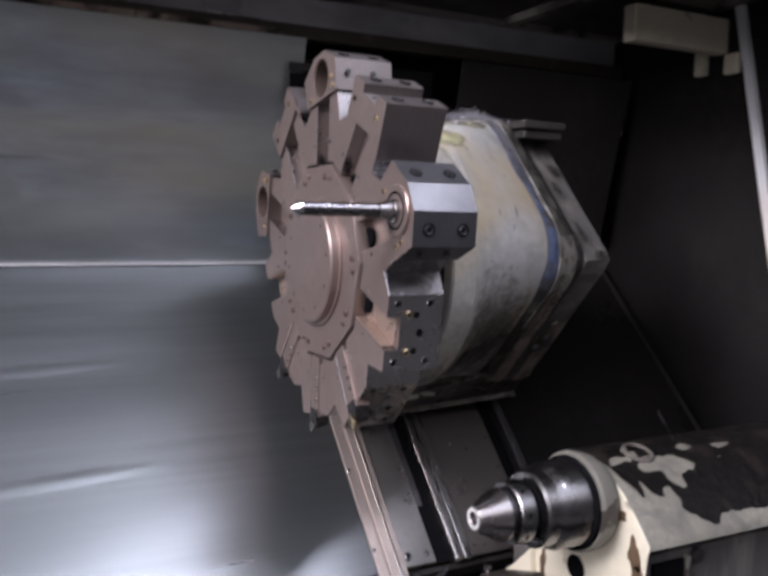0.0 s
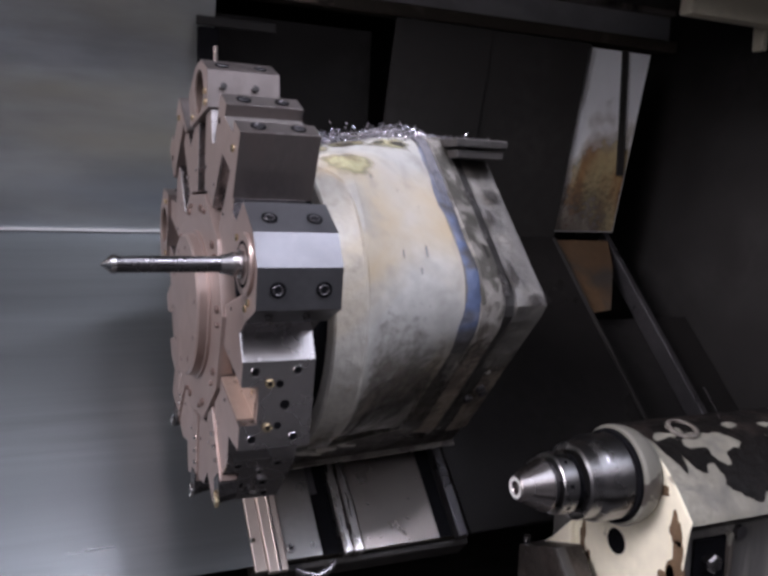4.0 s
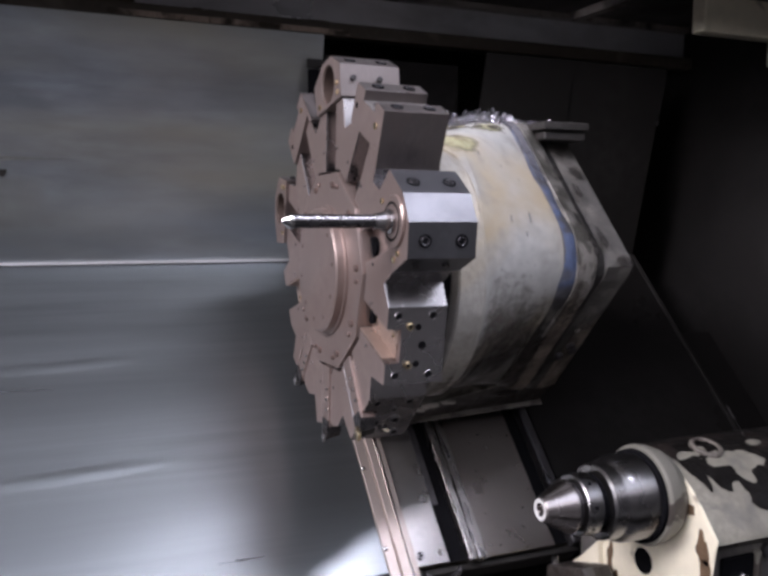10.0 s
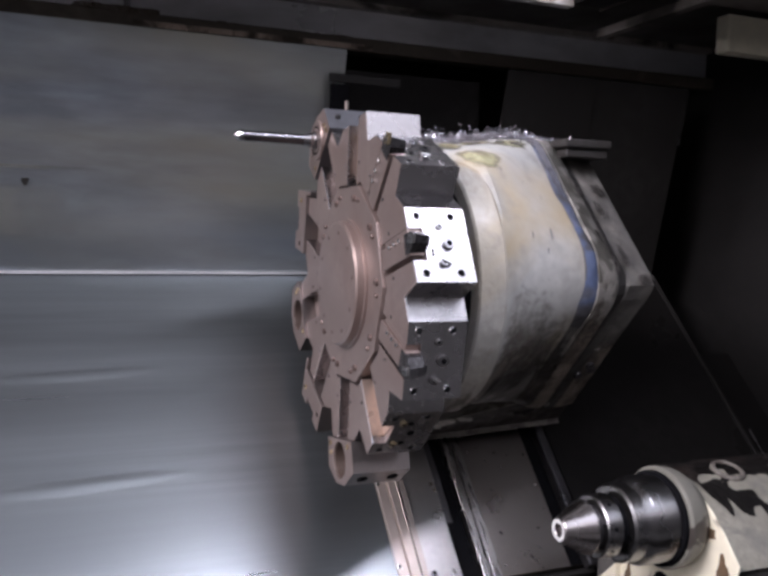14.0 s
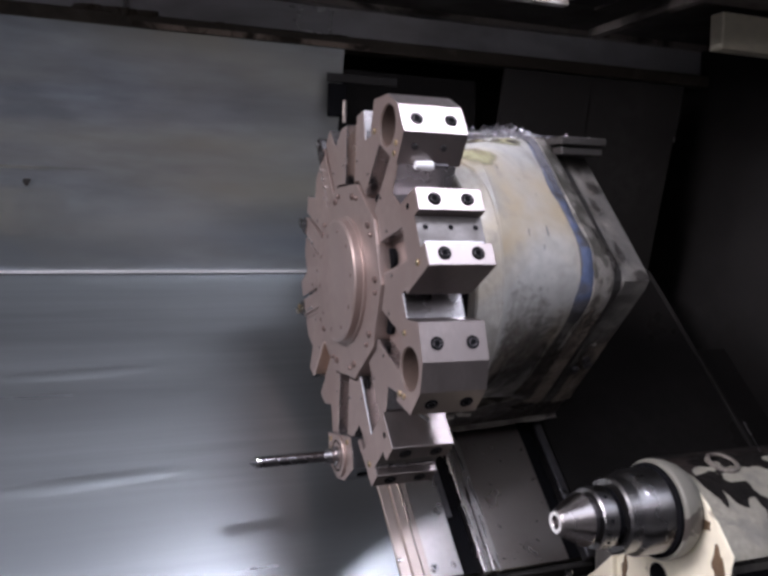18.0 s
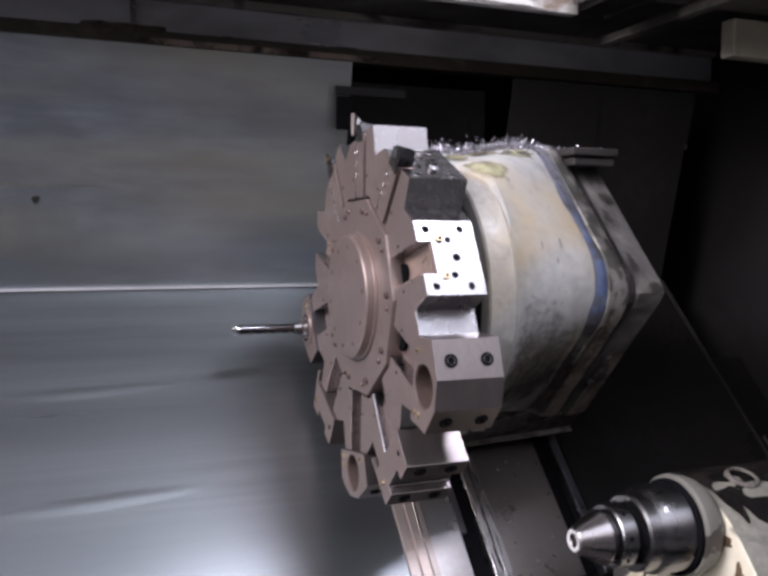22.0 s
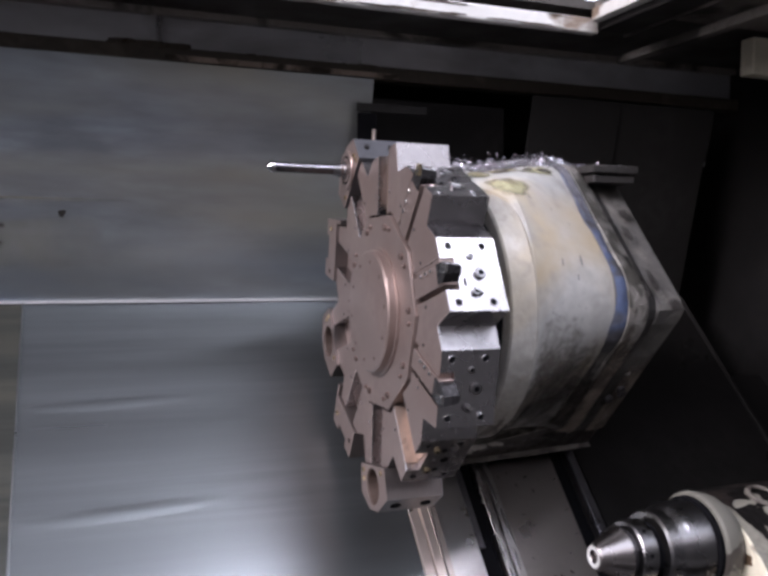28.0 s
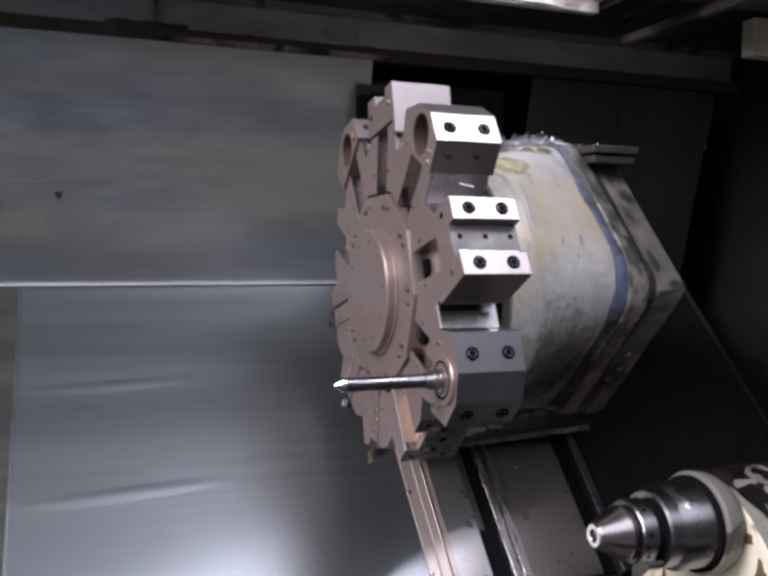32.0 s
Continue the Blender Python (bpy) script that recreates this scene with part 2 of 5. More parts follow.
GROOVE_SHADE = material("black_groove_shade", (0.022, 0.018, 0.015), 0.5, 0.0, 0.5, 22, 0.6, 80, second=(0.09, 0.075, 0.06), mix=(0.55, 0.75), mix_scale=40)
thin_out(GROOVE_SHADE, 60)
RUSTY = material("rust_brown_paint", (0.075, 0.044, 0.022), 0.55, 0.0, 0.3, 10, 0.1, 60, second=(0.035, 0.03, 0.026), mix=(0.45, 0.6), mix_scale=9, stretch=(1, 1, 0.4))
# grime lightened to carry the light thrown up from the saddle plates
GRIME_BOUNCE = material("grime_with_bounce_light", (0.225, 0.19, 0.155), 0.45, 0.0, 0.35, 20, 0.6, 80, second=(0.10, 0.08, 0.065), mix=(0.48, 0.6), mix_scale=34)
thin_out(GRIME_BOUNCE, 80, 0.6, 1.1)
WORN = material("worn_grey_band_paint", (0.21, 0.205, 0.225), 0.45, 0.0, 0.25, 14, 0.3, 40, second=(0.10, 0.10, 0.115), mix=(0.5, 0.68), mix_scale=20)
OCHRE = material("ochre_coolant_tint", (0.42, 0.33, 0.215), 0.4, 0.0, 0.2, 9, 0.1, 50, second=(0.30, 0.22, 0.14), mix=(0.5, 0.7), mix_scale=18)
thin_out(WORN, 50, 0.7, 1.4, 0.8)
thin_out(OCHRE, 40, 0.65, 1.7, 0.75)
BARE = material("bare_black_iron", (0.009, 0.008, 0.0075), 0.5, 0.0, 0.5, 30, 0.3, 90, spec=0.15, second=(0.022, 0.017, 0.015), mix=(0.5, 0.65), mix_scale=22)
BARREL = material("greyed_cream_paint", (0.235, 0.224, 0.185), 0.48, 0.0, 0.25, 14, 0.25, 50, second=(0.12, 0.117, 0.108), mix=(0.47, 0.70), mix_scale=22)
thin_out(BARE, 48, 0.98, 1.01, 1.0)
thin_out(RUST, 30, 0.66, 1.3)
thin_out(SMEAR, 14, 0.7, 1.7, 0.8)
thin_out(RESIN, 60)
thin_out(DIRT, 90)
thin_out(SMUDGE, 120)
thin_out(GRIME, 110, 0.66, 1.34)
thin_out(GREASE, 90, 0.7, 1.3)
# base colour holds the shade of the neck and the top plates
PLATE_SHADED = material("plate_darkened_for_shade", (0.040, 0.037, 0.035), 0.45, 0.0, 0.3, 12, 0.3, 60)
GREASY_FOOT = material("greasy_black_casting", (0.03, 0.025, 0.022), 0.4, 0.0, 0.5, 14, 0.5, 60, second=(0.055, 0.045, 0.038), mix=(0.5, 0.7), mix_scale=24)
GRIME_SOLID = material("dull_caked_grime", (0.16, 0.145, 0.125), 0.5, 0.0, 0.4, 20, 0.6, 70, second=(0.06, 0.05, 0.045), mix=(0.5, 0.62), mix_scale=30)
DIRT_SOLID = material("black_stuck_dirt", (0.03, 0.027, 0.024), 0.5, 0.0, 0.3, 30, 0.3, 90)
STAIN = material("brown_oil_stain", (0.13, 0.085, 0.05), 0.45, 0.0, 0.4, 30, 0.2, 80)
PALE = material("pale_paint_scab", (0.50, 0.48, 0.44), 0.5, 0.0, 0.25, 25, 0.5, 90)
SEAM = material("pale_seam_edge", (0.62, 0.62, 0.62), 0.45, 0.3, 0.2, 8, 0.0, stretch=(0.4, 1, 1), second=(0.2, 0.2, 0.2), mix=(0.55, 0.75), mix_scale=3)
WHITE_CLEAN = material("white_plastic", (0.75, 0.75, 0.76), 0.4, 0.0, 0.05, 10, 0.0)
CONE = material("turned_steel_cone", (0.42, 0.39, 0.385), 0.27, 1.0, 0.1, 12, 0.02, 90, rough_vary=0.05)
NOSE = material("worn_nose_face", (0.80, 0.79, 0.77), 0.4, 0.4, 0.05, 40, 0.02, 100)
DRILL = material("dark_drill_steel", (0.16, 0.155, 0.16), 0.22, 1.0, 0.2, 30, 0.02, 120)
QUILL = material("oily_polished_quill", (0.25, 0.245, 0.25), 0.29, 1.0, 0.15, 12, 0.02, 60, second=(0.20, 0.19, 0.18), mix=(0.5, 0.75), mix_scale=12, rough_vary=0.06)
PEEL_LIGHT = material("chipped_cream_paint", (0.19, 0.183, 0.155), 0.5, 0.0, 0.15, 9, 0.15, 50, second=(0.05, 0.042, 0.036), mix=(0.55, 0.575), mix_scale=18.0)
STREAK = material("streaked_dark_grey_paint", (0.10, 0.095, 0.09), 0.4, 0.1, 0.3, 10, 0.1, 40, second=(0.19, 0.18, 0.16), mix=(0.52, 0.68), mix_scale=10, stretch=(3, 3, 0.35))
BEAM = material("chipped_white_beam", (0.66, 0.65, 0.62), 0.5, 0.0, 0.12, 8, 0.1, 40, second=(0.2, 0.15, 0.11), mix=(0.58, 0.66), mix_scale=9)
SLUDGE = material("brown_sludge", (0.06, 0.045, 0.032), 0.35, 0.0, 0.4, 30, 0.6, 60)
TOPPLATE = material("smeared_back_plate", (0.62, 0.62, 0.64), 0.36, 0.5, 0.25, 3, 0.05, 40, second=(0.10, 0.085, 0.07), mix=(0.48, 0.7), mix_scale=4.0, stretch=(0.5, 1, 1))
SWARF = material("bright_steel_swarf", (0.56, 0.54, 0.58), 0.18, 1.0, 0.5, 160, 0.0)
LAMPGLOW = glow("bright_window_glass", (0.88, 0.97, 1.0), 1.6)


# ---- building helpers ----
S = 2 ** -0.5


def part(name, bm, mat, parent=None, label="", smooth=True, front=None):
    me = bpy.data.meshes.new(name)
    bmesh.ops.recalc_face_normals(bm, faces=bm.faces[:])
    bm.to_mesh(me)
    bm.free()
    for f in me.polygons:
        f.use_smooth = smooth
    if smooth:
        me.set_sharp_from_angle(angle=radians(19))
    me.materials.append(mat)
    if front:
        me.materials.append(front)
        for f in me.polygons:
            if f.normal.x < -0.9:
                f.material_index = 1
    ob = new(name, me)
    if parent is not None:
        ob.parent = parent
    if label:
        tagged(ob, label)
    return ob


def thing(name, label, category, group="", kind="", at=(0, 0, Z0)):
    e = new(name)
    e.empty_display_size = 0.05
    e.location = at
    return tagged(e, label, category, group, kind)


def bevel(bm, w, seg=2, angle=30):
    ed = [e for e in bm.edges if len(e.link_faces) == 2 and e.calc_face_angle(0) > radians(angle)]
    if ed and w > 0:
        bmesh.ops.bevel(bm, geom=ed, offset=w, segments=seg, profile=0.5, affect="EDGES", clamp_overlap=True)


def box(x0, x1, y0, y1, z0, z1, w=0.0, bm=None, m=None):
    b = bmesh.new()
    bmesh.ops.create_cube(b, size=1)
    for v in b.verts:
        v.co = Vector((x0 + (v.co.x + 0.5) * (x1 - x0), y0 + (v.co.y + 0.5) * (y1 - y0), z0 + (v.co.z + 0.5) * (z1 - z0)))
    if w:
        bevel(b, w)
    return merge(bm, b, m)


def merge(bm, b, m=None):
    if m is not None:
        b.transform(m)
    if bm is None:
        return b
    me = bpy.data.meshes.new("tmp")
    b.to_mesh(me)
    b.free()
    bm.from_mesh(me)
    bpy.data.meshes.remove(me)
    return bm


# slant frame: a = along the spindle, d = down the slanted bed, h = height over the plane through the turret axis
SLANT = Matrix(((1, 0, 0, 0), (0, -S, -S, 0), (0, -S, S, 0), (0, 0, 0, 1)))


def prism(poly, x0, x1, w=0.0, bm=None, m=None):
    """A polygon of (y, z) drawn out along x."""
    b = bmesh.new()
    lo = [b.verts.new((x0, y, z)) for y, z in poly]
    hi = [b.verts.new((x1, y, z)) for y, z in poly]
    k = len(poly)
    b.faces.new(lo)
    b.faces.new(hi[::-1])
    for i in range(k):
        b.faces.new((lo[i], hi[i], hi[(i + 1) % k], lo[(i + 1) % k]))
    bmesh.ops.recalc_face_normals(b, faces=b.faces[:])
    if w:
        bevel(b, w)
    return merge(bm, b, m)


def turned(prof, n=32, bm=None, m=None, cap=True):
    """Profile of (x, r) turned round the x axis."""
    b = bmesh.new()
    rings = []
    for x, r in prof:
        if r < 1e-5:
            rings.append([b.verts.new((x, 0, 0))])
        else:
            rings.append([b.verts.new((x, r * math.cos(2 * math.pi * i / n), r * math.sin(2 * math.pi * i / n))) for i in range(n)])
    for p, q in zip(rings, rings[1:]):
        for i in range(n):
            j = (i + 1) % n
            if len(p) == 1 and len(q) == 1:
                continue
            if len(p) == 1:
                b.faces.new((p[0], q[i], q[j]))
            elif len(q) == 1:
                b.faces.new((p[i], p[j], q[0]))
            else:
                b.faces.new((p[i], p[j], q[j], q[i]))
    if cap:
        for rg in (rings[0], rings[-1]):
            if len(rg) > 2:
                b.faces.new(rg)
    bmesh.ops.recalc_face_normals(b, faces=b.faces[:])
    return merge(bm, b, m)


def rad(theta, r, t=0.0):
    """(y, z) at polar angle theta (0 faces the operator, 90 is up), radius r and tangential offset t."""
    a = radians(theta)
    return (-r * math.cos(a) + t * math.sin(a), r * math.sin(a) + t * math.cos(a))


def station(theta):
    """Local frame of a station: x along the axis, y tangential, z radial outward."""
    a = radians(theta)
    return Matrix(((1, 0, 0, 0), (0, math.sin(a), -math.cos(a), 0), (0, math.cos(a), math.sin(a), 0), (0, 0, 0, 1)))


def pin(x, y, z0, z1, r, n=14, bm=None, m=None, chamfer=0.0):
    """A cylinder along local z."""
    prof = [(z0, r), (z1 - chamfer, r), (z1, r - chamfer)] if chamfer else [(z0, r), (z1, r)]
    b = turned(prof, n)
    b.transform(Matrix(((0, 0, 1, x), (0, 1, 0, y), (1, 0, 0, 0), (0, 0, 0, 1))))
    return merge(bm, b, m)


# ---- the shop around the machine ----
def shop():
    tagged(part("floor", box(-5, 5, -5, 4, -0.1, 0), CONCRETE, None, "grey concrete workshop floor"), category="floor", kind="structure")
    for nm, b in (("wall_south", (-5, 5, -5.2, -5, 0, 5)), ("wall_east", (5, 5.2, -5, 4, 0, 5)), ("wall_west", (-5.2, -5, -5, 4, 0, 5))):
        tagged(part(nm, box(*b), DARKWALL if nm == "wall_south" else WALLPAINT, None, "plain painted workshop wall"), category="wall", kind="structure")
    wall = box(-5, 5, 4, 4.2, 0, 2.5)
    for b in ((-5, 5, 4, 4.2, 4.7, 5), (-5, -1.6, 4, 4.2, 2.5, 4.7), (4.4, 5, 4, 4.2, 2.5, 4.7)):
        box(*b, bm=wall)
    tagged(part("wall_north", wall, WALLPAINT, None, "painted workshop wall with a band of windows"), category="wall", kind="structure")
    tagged(part("ceiling", box(-5, 5, -5, 4, 5.0, 5.2), WALLPAINT, None, "pale workshop ceiling"), category="ceiling", kind="structure")
    w = thing("window_1", "band of bright workshop windows with dark bars", "window", kind="structure", at=(0, 0, 0))
    for i in range(8):
        x0 = -1.6 + i * 0.75
        part("bar", box(x0 - 0.035, x0 + 0.035, 4.0, 4.1, 2.5, 4.7), FRAME, w)
        for j in range(4):
            z0 = 2.5 + j * 0.55
            part("pane", box(x0 + 0.035, x0 + 0.715, 4.05, 4.06, z0 + 0.02, z0 + 0.53), LAMPGLOW, w)
    for j in range(5):
        part("bar", box(-1.6, 4.4, 4.0, 4.09, 2.48 + j * 0.55, 2.52 + j * 0.55), FRAME, w)


shop()


# ---- the machine's enclosure ----
def sheet(profile, x0, x1, thick, mat, name, parent, label="", w=0.0):
    """Bent sheet: a polyline of (y, z) with thickness, drawn out along x; thickness goes away from the operator."""
    out = []
    k = len(profile)
    for i, (y, z) in enumerate(profile):
        a = Vector(profile[max(i - 1, 0)])
        c = Vector(profile[min(i + 1, k - 1)])
        d = (c - a).normalized()
        nrm = Vector((-d.y, d.x))
        if nrm.x < 0:
            nrm = -nrm
        out.append((y + nrm.x * thick, z + nrm.y * thick))
    return part(name, prism(list(profile) + out[::-1], x0, x1, w), mat, parent, label)


LEAN_TOP, VERTEX = (0.314, 0.358), (0.396, -0.011)


def down(d, h):
    """(y, z) at distance d down the slant and height h over the plane through the turret axis."""
    return (-S * d - S * h, -S * d + S * h)


HB = -0.288                     # height of the bed covers


def enclosure():
    e = thing("lathe_enclosure", "oil-blackened sheet metal enclosure of a lathe, open at front and top", "enclosure", kind="structure")
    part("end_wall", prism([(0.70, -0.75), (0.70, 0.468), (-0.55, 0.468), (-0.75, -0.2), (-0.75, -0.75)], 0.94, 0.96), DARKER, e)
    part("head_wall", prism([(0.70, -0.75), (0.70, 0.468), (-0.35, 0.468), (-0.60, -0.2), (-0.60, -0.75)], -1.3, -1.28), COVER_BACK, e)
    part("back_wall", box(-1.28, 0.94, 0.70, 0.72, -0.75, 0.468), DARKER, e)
    part("chip_pan", box(-1.28, 0.94, -0.75, 0.70, -0.77, -0.75), DARK, e, "oily black chip pan")
    part("front_apron", box(-1.3, 0.96, -0.77, -0.75, -1.35, -0.55), DARK, e)
    part("base", box(-1.28, 0.94, -0.74, 0.70, -1.35, -0.775), DARK, e)
    part("back_roof", box(-1.28, 0.94, 0.146, 0.72, 0.466, 0.48), ROOFSHEET, e, "grimy underside of the roof sheet")
    part("side_roof", box(0.412, 0.94, -0.70, 0.146, 0.466, 0.48), FRAME, e, "grimy underside of the roof sheet")
    # white painted panel behind the sliding covers, with its dark guide bar
    skin = sheet([(0.325, 0.353), (0.404, 0.0)], 0.58, 0.810, 0.003, WHITE_PANEL, "white_panel", e, "white painted panel with running rust")
    b = bmesh.new()
    for hh in (HB - 0.010, HB - 0.013):
        b.faces.new([b.verts.new(SLANT @ Vector((x, d, hh))) for x, d in ((0.64, -0.273), (0.800, -0.273), (0.775, -0.20), (0.715, -0.095), (0.64, -0.085))])
    b.verts.ensure_lookup_table()
    for i in range(5):
        j = (i + 1) % 5
        b.faces.new((b.verts[i], b.verts[j], b.verts[5 + j], b.verts[5 + i]))
    part("slanted_panel", b, RUSTY, e, "rusty brown foot of the white panel")

    def rust(mat, x0, x1, z0, z1, zc, sz, xc, sx, lean, top, lift, label):
        bm = bmesh.new()
        lay = bm.verts.layers.float.new("thickness")
        rows = []
        for i in range(31):
            z = z0 + (z1 - z0) * i / 30
            row = []
            for j in range(25):
                x = x0 + (x1 - x0) * j / 24
                v = bm.verts.new((x, 0.325 + (0.353 - z) * 0.2238 - lift, z))
                f = math.exp(-(max(0.0, z - zc - lean * (x - xc)) / sz) ** 2)
                v[lay] = top * f * math.exp(-((x - xc) / sx) ** 4)
                row.append(v)
            rows.append(row)
        for p, q in zip(rows, rows[1:]):
            for j in range(24):
                bm.faces.new((p[j], p[j + 1], q[j + 1], q[j]))
        part("rust_stain", bm, mat, skin, label)

    rust(RUST, 0.60, 0.808, 0.002, 0.30, 0.095, 0.100, 0.745, 0.075, 0.25, 1.05, 0.0008, "running orange-brown rust stain")
    rust(GRIME, 0.60, 0.808, 0.002, 0.20, 0.0, 0.10, 0.70, 0.10, 0.1, 0.8, 0.0016, "grey-brown grime over the rust")
    b = bmesh.new()
    for x0, x1, y, z in ((0.738, 0.751, 0.3235, 0.353), (0.786, 0.802, 0.3760, 0.118)):
        for x in (x0, x1):
            for o in (0.0, 0.004):
                b.verts.new((x, y - o, z))
    b.verts.ensure_lookup_table()
    v = b.verts
    for q in ((0, 1, 3, 2), (4, 5, 7, 6), (0, 1, 5, 4), (2, 3, 7, 6), (0, 2, 6, 4), (1, 3, 7, 5)):
        b.faces.new([v[i] for i in q])
    part("guide_bar", b, DARK, e, "dark slanting guide bar")
    part("slant_rail", box(0.802, 0.815, -0.30, 0.16, HB - 0.05, HB - 0.012, 0.002, m=SLANT), STEEL_DARK, e, "dull grey rail down the slant")
    part("bracket", box(0.709, 0.938, 0.117, 0.148, 0.384, 0.447, 0.003), CREAM, e, "pale beige bracket under the roof")
    part("rail_cap", box(0.925, 0.938, 0.160, 0.186, 0.350, 0.400, 0.003), CREAM, e)
    part("rail_cap", box(0.925, 0.938, 0.086, 0.117, 0.345, 0.382, 0.003), CREAM, e)
    part("door_edge", prism([(0.101, 0.465), (0.083, 0.465), (-0.084, -0.30), (-0.066, -0.30)], 0.928, 0.939, 0.001), WHITE_PANEL, e, "pale slanting door edge")


def covers():
    low = down(0.297, HB)
    left = thing("way_cover", "brushed steel telescopic way cover with a folded seam", "way cover", "way covers of the bed")
    sheet([(0.311, 0.361), VERTEX], -1.27, 0.0965, 0.003, COVER_BACK, "upper_plate", left, "dull grey upper plate")
    sheet([VERTEX, low], -1.27, 0.0845, 0.003, COVER, "lower_plate", left, "bright slanted lower plate")
    part("seam", prism([(0.3945, -0.013), (0.3905, -0.013), (0.3905, -0.0088), (0.3945, -0.0088)], -1.27, 0.094), SEAM, left, "pale folded seam edge")
    # added darker plate that paints a dark reflection on the lower cover
    stained = thing("way_cover", "way cover plate toward the spindle with a dark reflection painted in", "way cover", "way covers of the bed")
    sheet([(0.3925, -0.0145), down(0.297, HB + 0.003)], -1.27, -0.449, 0.002, COVER_REFLECTION, "lower_plate", stained)
    part("edge_strip", box(-0.4488, -0.446, -0.275, 0.297, HB + 0.0004, HB + 0.0034, 0.0004, m=SLANT), COVER, stained, "bright strip at the painted reflection's border")

    def on_plate(x, z, lift):
        k = (0.358 - z) / 0.369
        return Vector((x, 0.3133 + 0.0825 * k - lift, z))

    for x0, x1, z0, z1, top, lift in ((-0.80, -0.22, 0.142, 0.182, 1.0, 0.0006), (-0.80, -0.30, 0.30, 0.345, 0.7, 0.0006), (-0.75, -0.25, 0.03, 0.13, 0.6, 0.0009), (-0.30, 0.02, 0.20, 0.32, 0.45, 0.0006)):
        bm = bmesh.new()
        lay = bm.verts.layers.float.new("thickness")
        rows = []
        for i in range(17):
            row = []
            for j in range(25):
                u, w = i / 16, j / 24
                v = bm.verts.new(on_plate(x0 + (x1 - x0) * w, z0 + (z1 - z0) * u, lift))
                v[lay] = top * min(1.0, 5 * u, 5 * (1 - u)) * min(1.0, 2.5 * (1 - w), 8 * w)
                row.append(v)
            rows.append(row)
        for p, q in zip(rows, rows[1:]):
            for j in range(24):
                bm.faces.new((p[j], p[j + 1], q[j + 1], q[j]))
        part("smear", bm, SMEAR, left, "dried beige coolant smear")
    for i, (x, z, r_) in enumerate(((-0.390, 0.128, 0.005), (-0.475, 0.108, 0.003), (-0.480, 0.082, 0.004))):
        b = flake(r_ * 1.4, r_, 0.0012, 500 + i, 14)
        b.transform(Matrix.Translation(on_plate(x, z, 0.0005)) @ Matrix.Rotation(radians(102.5), 4, "X"))
        part("stuck_chip", b, DIRT_SOLID, left)
    # shallow dents and creases in the lower plate
    for x0, x1, d0, d1, w in ((-0.50, -0.14, -0.070, -0.080, 0.022), (-0.48, -0.13, 0.106, 0.094, 0.024)):
        b = bmesh.new()
        rows = []
        for i in range(25):
            k = i / 24
            h = math.sin(math.pi * k) ** 1.2
            x, d = x0 + (x1 - x0) * k, d0 + (d1 - d0) * k + 0.0015 * math.sin(5 * k)
            rows.append([b.verts.new(SLANT @ Vector((x, d + o * w / 4, HB + 0.0008 * h * math.exp(-(o / 1.9) ** 2) - 0.0002))) for o in range(-4, 5)])
        for p, q in zip(rows, rows[1:]):
            for i in range(8):
                b.faces.new((p[i], p[i + 1], q[i + 1], q[i]))
        part("crease", b, COVER, left)
    right = thing("way_cover", "black oily telescopic way cover plate beside the saddle", "way cover", "way covers of the bed")
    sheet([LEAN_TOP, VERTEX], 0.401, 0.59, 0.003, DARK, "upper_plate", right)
    sheet([VERTEX, low], 0.401, 0.59, 0.003, DARK_SHADED, "lower_plate", right)
    mid = thing("way_cover", "black oily telescopic way cover plate before the end wall", "way cover", "way covers of the bed")
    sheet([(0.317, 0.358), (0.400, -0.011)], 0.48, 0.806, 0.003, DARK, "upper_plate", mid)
    sheet([(0.400, -0.011), down(0.297, HB - 0.004)], 0.48, 0.806, 0.003, DARK_SHADED, "lower_plate", mid)
    # thin bright strip stands in for the highlight along this edge
    sheet([(0.3155, 0.352), (0.3385, 0.250)], 0.8062, 0.8082, 0.002, STEEL, "edge_glint", mid, "bright strip painted as a glint on the edge")
    part("wiper_edge", box(0.801, 0.807, -0.27, 0.297, HB - 0.003, HB + 0.001, m=SLANT), DARK, mid)
    fixed = thing("way_cover", "black fixed way cover plate at the end wall", "way cover", "way covers of the bed")
    sheet([down(-0.10, HB - 0.05), down(0.42, HB - 0.05)], 0.63, 0.936, 0.003, DARK_SHADED, "lower_plate", fixed)
    part("edge_strip", box(0.631, 0.639, -0.10, 0.415, HB - 0.05, HB - 0.0475, m=SLANT), DARK, fixed)
    return left, right, mid


